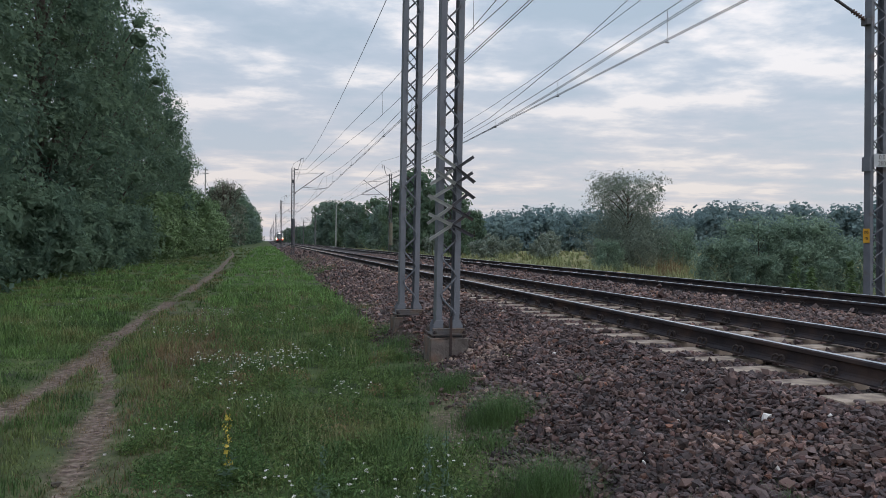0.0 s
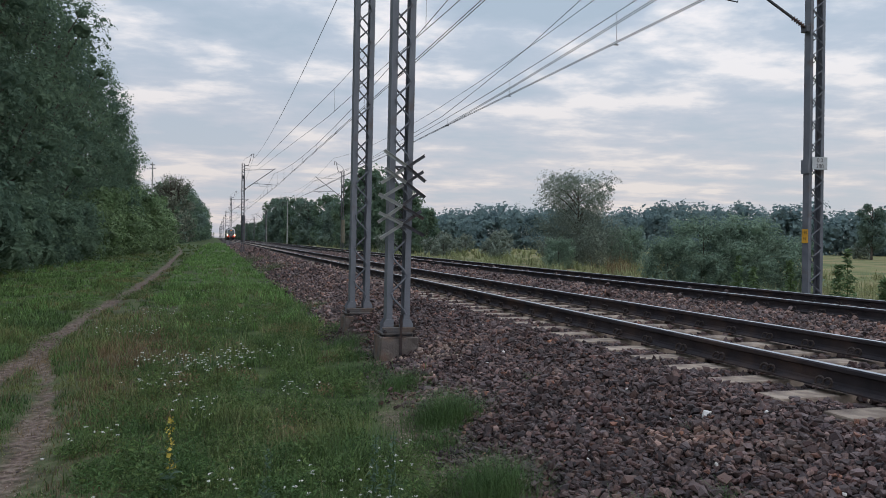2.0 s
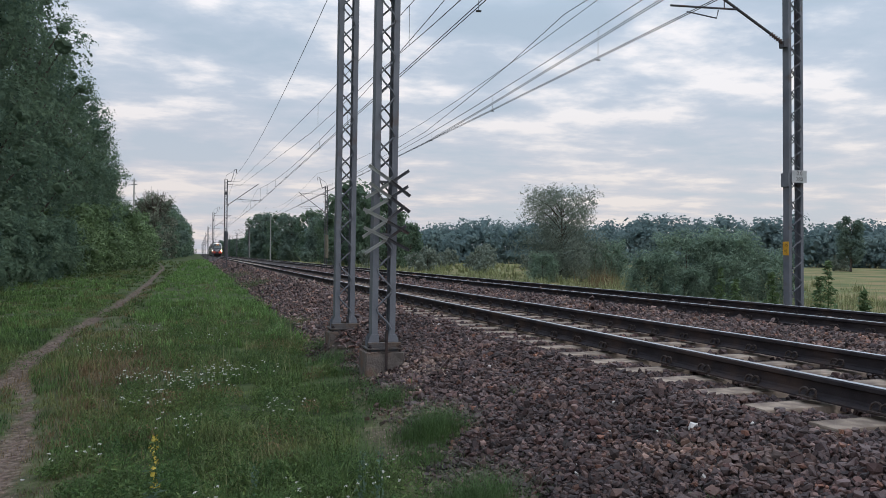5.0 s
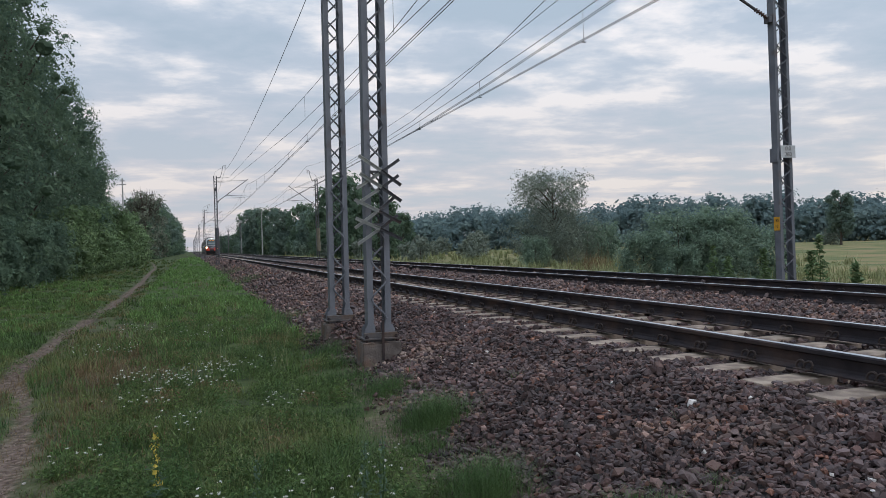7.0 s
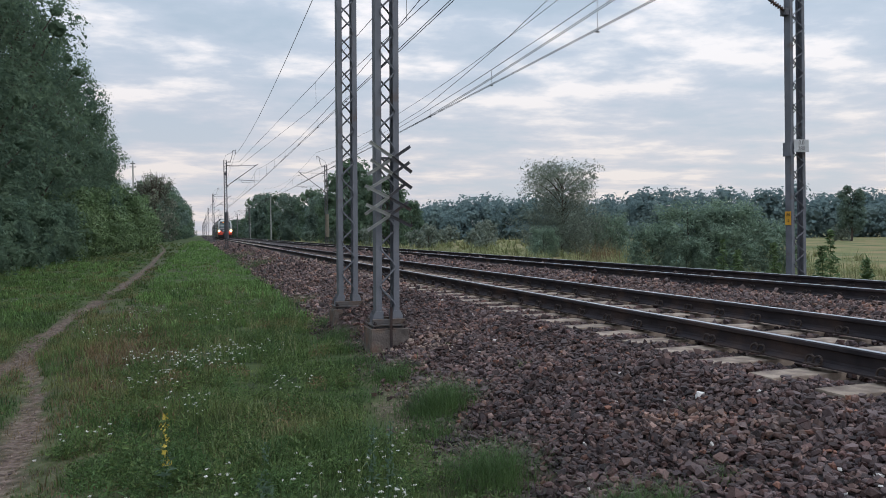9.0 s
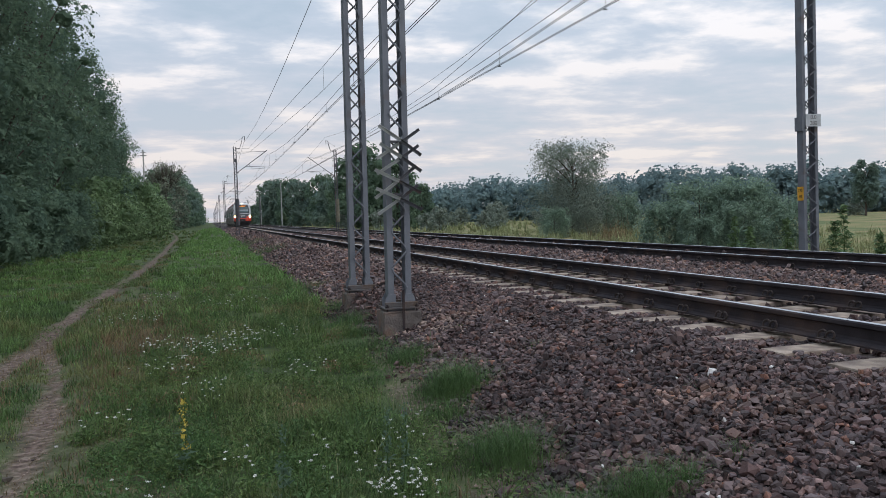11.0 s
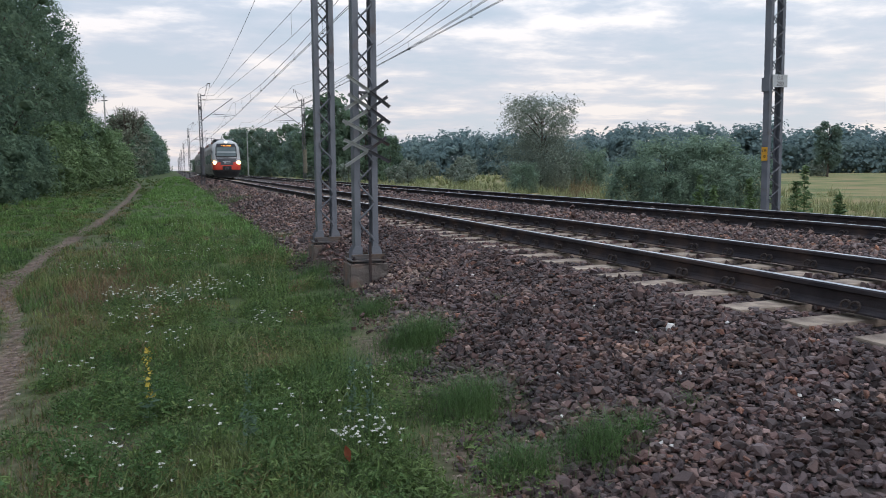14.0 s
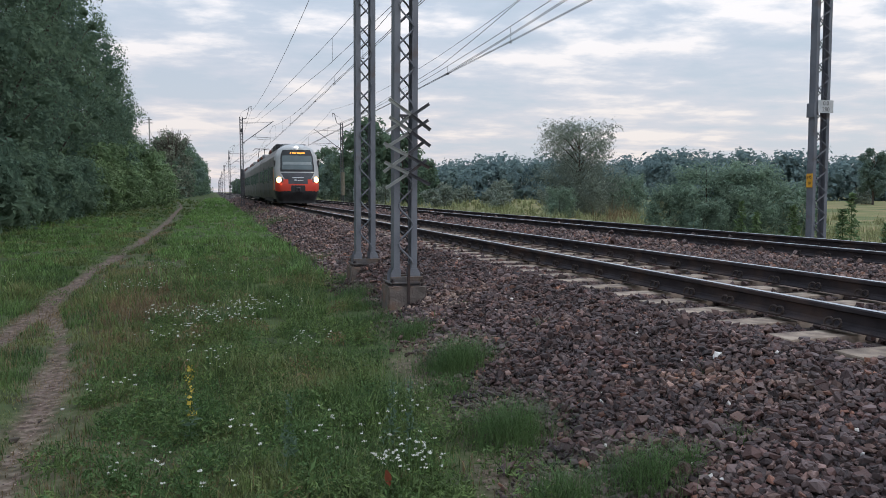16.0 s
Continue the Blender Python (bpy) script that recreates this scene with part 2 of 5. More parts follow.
M_BOX = mat("dark_grey_box", (0.055, 0.06, 0.065), (0.085, 0.09, 0.095), 5, 0.6, 0.1)
T_GREY = mat("train_side_grey", (0.115, 0.104, 0.098), (0.165, 0.150, 0.142), 0.8, 0.45, 0.03, 5)
T_WHITE = mat("train_light_grey", (0.36, 0.36, 0.36), (0.45, 0.45, 0.45), 1.2, 0.4, 0.02, 5)
T_RED = mat("train_red", (0.55, 0.055, 0.035), (0.66, 0.08, 0.05), 1.2, 0.4, 0.02, 5)
T_BRICK = mat("dull_red_box", (0.16, 0.045, 0.035), (0.23, 0.065, 0.05), 2, 0.6, 0.05, 20)
T_ORANGE = mat("train_orange", (0.70, 0.22, 0.03), (0.80, 0.28, 0.04), 1.2, 0.4, 0.02, 5)
T_DARK = mat("train_dark_panel", (0.045, 0.045, 0.052), (0.075, 0.075, 0.085), 1.5, 0.35, 0.02, 5)
T_BLACK = mat("train_black_skirt", (0.02, 0.02, 0.022), (0.04, 0.04, 0.042), 2, 0.6, 0.1, 20)
T_ROOF = mat("train_roof_grey", (0.24, 0.24, 0.25), (0.34, 0.34, 0.35), 2, 0.6, 0.1, 20)
T_GLARE = mat("amber_glare", (0.8, 0.5, 0.2), (0.8, 0.5, 0.2), 1, 0.3, 0, emit=((1.0, 0.50, 0.12), 4.0))
T_SEAL = mat("black_rubber_seal", (0.014, 0.014, 0.016), (0.024, 0.024, 0.026), 3, 0.5, 0)
T_REFLECT = mat("pale_reflection", (0.16, 0.19, 0.19), (0.22, 0.25, 0.25), 3, 0.2, 0, spec=0.6)
T_GLASS = mat("train_glass", (0.055, 0.075, 0.078), (0.085, 0.11, 0.112), 1.0, 0.08, 0, spec=0.7)
T_LAMP = mat("headlight", (0.9, 0.9, 0.85), (0.9, 0.9, 0.85), 1, 0.3, 0, emit=((1.0, 0.72, 0.38), 80.0))
T_LAMP_T = mat("top_headlight", (0.9, 0.9, 0.9), (0.9, 0.9, 0.9), 1, 0.3, 0, emit=((1.0, 0.93, 0.82), 20.0))
T_LED = mat("amber_display", (0.3, 0.1, 0.0), (0.3, 0.1, 0.0), 1, 0.5, 0, emit=((1.0, 0.33, 0.04), 2.2))


# ---- mesh helpers ----
def np_mesh(name, V, F, material, parent=None, label="", smooth=False):
    """V: n x 3; F: m x k, all faces with k corners."""
    V, F = np.asarray(V, np.float32), np.asarray(F, np.int32)
    me = bpy.data.meshes.new(name)
    me.vertices.add(len(V))
    me.vertices.foreach_set("co", V.ravel())
    me.loops.add(F.size)
    me.loops.foreach_set("vertex_index", F.ravel())
    me.polygons.add(len(F))
    me.polygons.foreach_set("loop_start", np.arange(0, F.size, F.shape[1], dtype=np.int32))
    me.update(calc_edges=True)
    me.polygons.foreach_set("use_smooth", np.full(len(F), smooth))
    me.materials.append(material)
    ob = new(name, me)
    ob.parent = parent
    if label:
        tagged(ob, label)
    return ob


def part(name, bm, material, parent=None, label="", smooth=False):
    me = bpy.data.meshes.new(name)
    bm.normal_update()
    bm.to_mesh(me)
    bm.free()
    me.materials.append(material)
    if smooth:
        me.polygons.foreach_set("use_smooth", np.ones(len(me.polygons), bool))
    ob = new(name, me)
    ob.parent = parent
    if label:
        tagged(ob, label)
    return ob


def empty(name, m, label="", category="", group="", kind=""):
    ob = new(name)
    ob.matrix_world = m
    return tagged(ob, label, category, group, kind)


def box(bm, lo, hi, bevel=0.0, m=None):
    lo, hi = Vector(lo), Vector(hi)
    r = bmesh.ops.create_cube(bm, size=1.0)
    vs = r["verts"]
    bmesh.ops.scale(bm, vec=hi - lo, verts=vs)
    bmesh.ops.translate(bm, vec=(lo + hi) / 2, verts=vs)
    if bevel:
        es = list({e for v in vs for e in v.link_edges})
        r = bmesh.ops.bevel(bm, geom=es, offset=bevel, segments=2, affect="EDGES", profile=0.6)
        vs = r["verts"]
    if m is not None:
        bmesh.ops.transform(bm, matrix=m, verts=list({v for v in vs}))
    return bm


def boxed(lo, hi, bevel=0.0, m=None):
    return box(bmesh.new(), lo, hi, bevel, m)


def tube(bm, pts, radii, sides=8, cap=True):
    """A tube along pts with one radius for each point."""
    pts = [Vector(p) for p in pts]
    rings = []
    for i, p in enumerate(pts):
        d = (pts[min(i + 1, len(pts) - 1)] - pts[max(i - 1, 0)]).normalized()
        a = d.cross(Vector((0, 0, 1)) if abs(d.z) < 0.9 else Vector((1, 0, 0))).normalized()
        b = d.cross(a)
        r = radii[i] if hasattr(radii, "__len__") else radii
        rings.append([bm.verts.new(p + r * (math.cos(k) * a + math.sin(k) * b)) for k in [2 * math.pi * j / sides for j in range(sides)]])
    for r0, r1 in zip(rings, rings[1:]):
        for j in range(sides):
            bm.faces.new((r0[j], r0[(j + 1) % sides], r1[(j + 1) % sides], r1[j]))
    if cap:
        bm.faces.new(rings[0][::-1])
        bm.faces.new(rings[-1])
    return bm


def tubed(pts, radii, sides=8):
    return tube(bmesh.new(), pts, radii, sides)


def sweep_y(profile, y0, y1, name, material, parent=None, steps=1, label=""):
    """A closed x-z profile drawn out along y."""
    n = len(profile)
    ys = np.linspace(y0, y1, steps + 1)
    V = [(x, y, z) for y in ys for x, z in profile]
    F = [(s * n + i, s * n + (i + 1) % n, (s + 1) * n + (i + 1) % n, (s + 1) * n + i) for s in range(steps) for i in range(n)]
    ob = np_mesh(name, V, F, material, parent, label)
    return ob


# ---- ground ----
rng = np.random.default_rng(7)
TRAIL = ((-2.2, 4.5), (-2.25, 7.4), (-2.23, 8.6), (-2.24, 9.6), (-2.24, 11.4), (-2.30, 13.9), (-2.36, 16.4), (-2.27, 19.2), (-2.23, 27), (-2.45, 44), (-2.75, 55), (-3.3, 82), (-4.2, 100), (-5.6, 122), (-8.2, 147))
SPUR = ((-1.0, 2.5), (-1.12, 4.3), (-1.21, 5.4), (-1.31, 6.5), (-1.40, 7.4), (-1.54, 8.4), (-1.72, 9.3), (-2.0, 10.4), (-2.22, 11.3))


def to_line(X, Y, line):
    d = np.full(np.shape(X), 1e9)
    for (x0, y0), (x1, y1) in zip(line, line[1:]):
        vx, vy = x1 - x0, y1 - y0
        s = np.clip(((X - x0) * vx + (Y - y0) * vy) / (vx * vx + vy * vy), 0, 1)
        d = np.minimum(d, np.hypot(X - x0 - s * vx, Y - y0 - s * vy))
    return d


def wave(X, Y, f, seed=0):
    """Smooth uneven field between about -1 and 1."""
    r = np.random.default_rng(seed)
    out = np.zeros(np.shape(X))
    for k in range(6):
        a, p = r.uniform(0, 2 * np.pi, 2)
        g = f * (0.6 + 0.35 * k)
        out += np.sin(g * (np.cos(a) * X + np.sin(a) * Y) + p) / (1 + 0.4 * k)
    return out / 2.4


def ground_z(X, Y):
    X, Y = np.asarray(X, float), np.asarray(Y, float)
    z = 0.035 * wave(X, Y, 1.1, 1) + 0.02 * wave(X, Y, 3.1, 2)
    side = np.interp(X, [-60, -12, -7, 1.2, 2.2, 3.6, 11.6, 13.2, 15.5, 22, 60], [0.3, 0.25, 0.0, 0.0, 0.02, 0.12, 0.12, 0.05, -0.15, -0.35, -0.4])
    strip = 0.16 * np.exp(-((X - 0.4) / 1.2) ** 2) * np.clip((Y - 14) / 30, 0, 1)
    ruts = -0.05 * np.exp(-(to_line(X, Y, TRAIL) / 0.22) ** 2) - 0.04 * np.exp(-(to_line(X, Y, SPUR) / 0.22) ** 2)
    return z + side + strip + ruts


def worn_strip(X, Y):
    """Trodden, half-bare ground beside the paths."""
    w = np.exp(-((X + 0.85 + 0.035 * (Y - 5)) / 0.62) ** 2) * np.clip((24 - Y) / 8, 0, 1)
    w = np.maximum(w, 0.8 * np.exp(-((to_line(X, Y, TRAIL) - 0.30) / 0.28) ** 2) * (X > -2.4))
    patches = 0.35 * np.clip(wave(X, Y, 1.1, 52) - 0.05, 0, 1) * (X > -1.5) * (X < 1.6)
    return np.clip(w * (0.72 + 0.5 * wave(X, Y, 1.7, 50)) + patches, 0, 1)


def grass_edge(Y):
    """Where the verge grass gives way to bare soil beside the ballast."""
    return np.interp(Y, [3, 5, 9, 18], [1.16, 1.32, 1.72, 2.12])


def dirt_mask(X, Y):
    w = 0.14 + 0.03 * wave(X, Y, 2.2, 5)
    a = np.clip(2.6 - 1.9 * to_line(X, Y, TRAIL) / w, 0, 1)
    v = 0.098 + 0.06 * wave(X, Y, 3.5, 9) - 0.035 * np.clip((Y - 7.2) / 1.2, 0, 1)
    b = np.clip(2.1 - 1.5 * to_line(X, Y, SPUR) / np.maximum(v, 0.04), 0, 1)
    return np.maximum(a, b)


def bare_edge(X, Y):
    return np.clip((X - grass_edge(Y) + 0.1 * wave(X, Y, 4.0, 12)) / 0.2, 0, 1) * np.clip(0.72 + 0.6 * wave(X, Y, 5.0, 13), 0.2, 0.95) * (X < 4) * (Y < 25)


def ground():
    xs = np.unique(np.concatenate([np.linspace(-9, 3, 121), np.linspace(3, 24, 22), -9 - np.geomspace(0.5, 2800, 26), 24 + np.geomspace(1, 2800, 26)]))
    ys = np.unique(np.concatenate([np.linspace(1, 22, 176), np.linspace(22, 70, 121), 70 + np.geomspace(1, 3500, 40), 1 - np.geomspace(0.3, 900, 22)]))
    X, Y = np.meshgrid(xs, ys)
    Z = ground_z(X, Y)
    far = np.clip((np.hypot(X, Y) - 300) / 600, 0, 1)
    Z = Z * (1 - far)
    n = len(xs)
    i = (np.arange(len(ys) - 1)[:, None] * n + np.arange(n - 1)[None, :]).ravel()
    m = bpy.data.materials.new("meadow_ground")
    m.use_nodes = True
    nd, lk = m.node_tree.nodes, m.node_tree.links
    b = nd["Principled BSDF"]
    b.inputs["Roughness"].default_value = 0.95
    b.inputs["Specular IOR Level"].default_value = 0.1
    tc = nd.new("ShaderNodeTexCoord")

    def noise_ramp(scale, detail, *stops):
        t = nd.new("ShaderNodeTexNoise")
        t.inputs["Scale"].default_value, t.inputs["Detail"].default_value = scale, detail
        lk.new(tc.outputs["Object"], t.inputs["Vector"])
        r = ramp(nd.new("ShaderNodeValToRGB"), *stops)
        lk.new(t.outputs[0], r.inputs[0])
        return r.outputs[0], t.outputs[0]

    def blend(f, a, c):
        mx = nd.new("ShaderNodeMix")
        mx.data_type = "RGBA"
        lk.new(f, mx.inputs[0])
        lk.new(a, mx.inputs[6])
        lk.new(c, mx.inputs[7])
        return mx.outputs[2]

    grass, _ = noise_ramp(2.6, 8, (0.32, (0.032, 0.038, 0.021)), (0.52, (0.056, 0.078, 0.030)), (0.75, (0.10, 0.112, 0.048)))
    field, _ = noise_ramp(0.22, 8, (0.36, (0.085, 0.105, 0.045)), (0.50, (0.150, 0.150, 0.066)), (0.62, (0.225, 0.172, 0.092)))
    soil, _ = noise_ramp(17.0, 10, (0.36, (0.060, 0.040, 0.033)), (0.52, (0.132, 0.094, 0.079)), (0.68, (0.225, 0.168, 0.147)))
    for name, a in (("dirt", np.maximum(np.maximum(dirt_mask(X, Y), 0.5 * worn_strip(X, Y)), bare_edge(X, Y))), ("field", np.clip((X - 17) / 6, 0, 1))):
        at = nd.new("ShaderNodeAttribute")
        at.attribute_name = name
        if name == "field":
            col = blend(at.outputs["Fac"], grass, field)
        else:
            fac = at.outputs["Fac"]
    edge, _ = noise_ramp(14.0, 5, (0.3, (0.75, 0.75, 0.75)), (0.6, (1, 1, 1)))
    mul = nd.new("ShaderNodeMath")
    mul.operation = "MULTIPLY"
    lk.new(fac, mul.inputs[0])
    lk.new(edge, mul.inputs[1])
    col = blend(mul.outputs[0], col, soil)
    lk.new(col, b.inputs["Base Color"])
    _, h = noise_ramp(11.0, 8, (0, (0, 0, 0)), (1, (1, 1, 1)))
    bp = nd.new("ShaderNodeBump")
    bp.inputs["Strength"].default_value, bp.inputs["Distance"].default_value = 0.35, 0.012
    lk.new(h, bp.inputs["Height"])
    lk.new(bp.outputs[0], b.inputs["Normal"])
    g = np_mesh("ground", np.stack([X, Y, Z], -1).reshape(-1, 3), np.stack([i, i + 1, i + n + 1, i + n], 1), m, smooth=True)
    for name, a in (("dirt", np.maximum(np.maximum(dirt_mask(X, Y), 0.5 * worn_strip(X, Y)), bare_edge(X, Y))), ("field", np.clip((X - 17) / 6, 0, 1))):
        g.data.attributes.new(name, "FLOAT", "POINT").data.foreach_set("value", a.ravel().astype(np.float32))
    return tagged(g, "green grass verge and meadow with trodden dirt paths", "ground", kind="structure")


ground()

# ---- ballast and tracks ----
RAIL_Z = 0.71
BED_X = [1.75, 2.25, 3.0, 3.62, 3.95, 5.2, 6.5, 6.95, 7.9, 8.4, 9.7, 11.0, 11.5, 12.9]
BED_Z = [-0.06, 0.10, 0.33, 0.474, 0.468, 0.436, 0.466, 0.48, 0.48, 0.52, 0.525, 0.525, 0.50, -0.05]


def bed_z(X, Y):
    heap = 0.37 * np.exp(-((X - 2.15) / 0.55) ** 2 - ((Y - 11.35) / 0.65) ** 2) + 0.07 * np.exp(-((X - 2.75) / 0.3) ** 2 - ((Y - 9.3) / 0.5) ** 2)
    heap = heap * np.clip((X - 1.78) / 0.3, 0, 1)
    return np.interp(X, BED_X, BED_Z) + heap + 0.012 * wave(X, Y, 3.0, 21) + 0.035 * wave(X, Y, 0.9, 22) * np.clip((3.7 - X) / 1.2, 0, 1)


def ballast_bed():
    xs = np.concatenate([np.linspace(1.75, 4, 24), np.linspace(4.2, 12.9, 36)])
    ys = np.unique(np.concatenate([np.linspace(-15, 0, 30), np.linspace(0, 25, 120), 25 + np.geomspace(0.5, 1300, 90)]))
    X, Y = np.meshgrid(xs, ys)
    edge = 0.16 * wave(X, Y, 1.3, 30) * np.clip((2.6 - X), 0, 1)
    Z = bed_z(X, Y)
    n = len(xs)
    i = (np.arange(len(ys) - 1)[:, None] * n + np.arange(n - 1)[None, :]).ravel()
    ob = np_mesh("ballast_bed", np.stack([X + edge, Y, Z], -1).reshape(-1, 3), np.stack([i, i + 1, i + n + 1, i + n], 1), M_BED_SHADE, smooth=True)
    return tagged(ob, "crushed brown-grey stone ballast bed under two tracks", "ballast", kind="structure")


BED = ballast_bed()


def stone_shapes(count=24, chips=2):
    """Blocky crushed stones: hulls of jittered box corners with a few broken-off points."""
    shapes = []
    box_corners = np.array([(x, y, z) for x in (-1, 1) for y in (-1, 1) for z in (-1, 1)], float)
    for k in range(count):
        bm = bmesh.new()
        q = box_corners * rng.uniform(0.25, 1.0, (8, 3))
        q /= np.linalg.norm(q, axis=1).mean()
        if chips:
            extra = rng.normal(size=(chips, 3))
            q = np.concatenate([q, 1.15 * extra / np.linalg.norm(extra, axis=1)[:, None]])
        q *= np.array([1.0, rng.uniform(0.6, 0.95), rng.uniform(0.45, 0.75)])
        vs = [bm.verts.new(p) for p in q]
        bmesh.ops.convex_hull(bm, input=vs)
        bmesh.ops.delete(bm, geom=[v for v in bm.verts if not v.link_faces], context="VERTS")
        bm.verts.index_update()
        bm.verts.ensure_lookup_table()
        shapes.append((np.array([v.co[:] for v in bm.verts]), np.array([[v.index for v in f.verts] for f in bm.faces if len(f.verts) == 3])))
        bm.free()
    return shapes


SHAPES = stone_shapes()
SHAPES_FAR = stone_shapes(10, 0)


def turns(n):
    """Random turns, most of them near lying flat."""
    a, tilt, h = rng.uniform(0, 2 * np.pi, n), rng.normal(0, 0.36, n), rng.uniform(0, 2 * np.pi, n)
    q = np.stack([np.cos(a) * np.cos(tilt), np.sin(tilt) * np.cos(h), np.sin(tilt) * np.sin(h), np.sin(a) * np.cos(tilt)], 1)
    q /= np.linalg.norm(q, axis=1)[:, None]
    w, x, y, z = q.T
    return np.stack([1 - 2 * (y * y + z * z), 2 * (x * y - z * w), 2 * (x * z + y * w), 2 * (x * y + z * w), 1 - 2 * (x * x + z * z), 2 * (y * z - x * w),
                     2 * (x * z - y * w), 2 * (y * z + x * w), 1 - 2 * (x * x + y * y)], 1).reshape(n, 3, 3)


def stones_mesh(P, size, shapes=SHAPES):
    """One mesh of stones at P with the sizes given."""
    Vs, Fs, base = [], [], 0
    kind = rng.integers(0, len(shapes), len(P))
    for k, (sv, sf) in enumerate(shapes):
        p, s = P[kind == k], size[kind == k]
        if not len(p):
            continue
        V = np.einsum("nij,vj->nvi", turns(len(p)), sv) * s[:, None, None] + p[:, None, :]
        F = sf[None] + (np.arange(len(p)) * len(sv))[:, None, None] + base
        Vs.append(V.reshape(-1, 3))
        Fs.append(F.reshape(-1, 3))
        base += len(p) * len(sv)
    return np.concatenate(Vs), np.concatenate(Fs)


def on_sleeper(X, Y):
    y = np.abs((Y - 0.27 + 0.3) % 0.6 - 0.3)
    return (y < 0.138) & (X > 3.88) & (X < 6.54)


def ballast_stones():
    near, far = [], []
    for x0, x1, y0, y1, dens, s in ((1.35, 4.4, 0.6, 4.5, 1500, 0.0245), (1.4, 4.4, 4.5, 8.0, 1250, 0.0255), (1.7, 4.4, 8.0, 13, 900, 0.028), (4.4, 6.8, 2.0, 13, 360, 0.034), (6.8, 8.6, 2.0, 13, 380, 0.031),
                                    (1.85, 4.4, -9, 0.6, 110, 0.042), (1.95, 8.6, 13, 26, 200, 0.041), (8.6, 12.2, 4, 26, 130, 0.036), (1.95, 8.6, 26, 60, 42, 0.06), (8.6, 12.0, 26, 60, 16, 0.06), (1.95, 4.2, 60, 140, 12, 0.09)):
        n = int((x1 - x0) * (y1 - y0) * dens)
        X, Y = rng.uniform(x0, x1, n), rng.uniform(y0, y1, n)
        keep = ~on_sleeper(X, Y)
        for r in (4.46, 5.96, 8.99, 10.48):
            keep &= np.abs(X - r) > 0.10
        low = np.clip((X - np.minimum(grass_edge(Y) + 0.18, 1.80)) / 0.40, 0, 1) + 0.35 * wave(X, Y, 2.4, 33)
        keep &= rng.uniform(size=n) < low + 0.08
        X, Y = X[keep], Y[keep]
        S = s * rng.lognormal(0, 0.26, len(X))
        Z = np.maximum(bed_z(X, Y), ground_z(X, Y)) + S * rng.uniform(0.0, 1.1, len(X))
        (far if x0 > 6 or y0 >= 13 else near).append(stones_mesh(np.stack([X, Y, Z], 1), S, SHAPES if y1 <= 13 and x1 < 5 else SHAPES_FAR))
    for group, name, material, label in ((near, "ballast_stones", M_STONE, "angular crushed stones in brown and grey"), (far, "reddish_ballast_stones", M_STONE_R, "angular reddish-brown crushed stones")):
        start = np.cumsum([0] + [len(v) for v, _ in group])
        V, F = np.concatenate([v for v, _ in group]), np.concatenate([f + b for (_, f), b in zip(group, start)])
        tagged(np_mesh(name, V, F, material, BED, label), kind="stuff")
    n = 110
    X, Y = rng.uniform(2.1, 3.8, n), rng.uniform(2.6, 14, n)
    S = 0.018 * rng.lognormal(0, 0.3, n)
    V, F = stones_mesh(np.stack([X, Y, bed_z(X, Y) + 0.02], 1), S)
    tagged(np_mesh("pale_ballast_stones", V, F, M_STONE_P, BED, "scattered pale limestone pieces"), kind="stuff")
    n = 170
    X, Y = rng.normal(2.62, 0.22, n), rng.normal(8.75, 0.42, n)
    V, F = stones_mesh(np.stack([X, Y, np.maximum(bed_z(X, Y), ground_z(X, Y)) + 0.022], 1), 0.028 * rng.lognormal(0, 0.25, n))
    tagged(np_mesh("tan_ballast_stones", V, F, M_STONE_T, BED, "lighter tan stones heaped by the foundation"), kind="stuff")
    n = 16000
    X, Y = rng.uniform(1.1, 2.1, n), rng.uniform(2.4, 9.5, n)
    X[:6000], Y[:6000] = rng.uniform(-2.6, -0.7, 6000), rng.uniform(2.6, 13, 6000)
    keep = rng.uniform(size=n) < np.maximum(bare_edge(X, Y), 0.6 * dirt_mask(X, Y))
    X, Y = X[keep], Y[keep]
    V, F = stones_mesh(np.stack([X, Y, np.maximum(bed_z(X, Y), ground_z(X, Y)) + 0.002], 1), 0.006 * rng.lognormal(0, 0.45, len(X)), SHAPES_FAR)
    tagged(np_mesh("soil_grit", V, F, M_STONE_T, BED, "loose grit and soil crumbs on bare ground"), kind="stuff")
    meshes = []
    for sv, sf in SHAPES:
        me = bpy.data.meshes.new("stone")
        me.from_pydata(sv.tolist(), [], sf.tolist())
        me.shade_flat()
        me.materials.append(M_STONE_O)
        meshes.append(me)
    for k in range(290):
        x, y = rng.uniform(2.1, 3.75), rng.uniform(2.4, 6.2)
        s = 0.026 * rng.lognormal(0, 0.22)
        ob = new("stone", meshes[k % len(meshes)])
        ob.matrix_world = Matrix.LocRotScale((x, y, float(bed_z(x, y)) + 0.02 + 0.5 * s), Euler(rng.uniform(0, 6.28, 3)), (s, s, s))
        ob.parent = BED


RAIL_PROFILE = [(-0.075, 0), (0.075, 0), (0.075, 0.012), (0.020, 0.030), (0.009, 0.05), (0.009, 0.122), (0.036, 0.134), (0.036, 0.160), (0.028, 0.170),
                (-0.028, 0.170), (-0.036, 0.160), (-0.036, 0.134), (-0.009, 0.122), (-0.009, 0.05), (-0.020, 0.030), (-0.075, 0.012)]


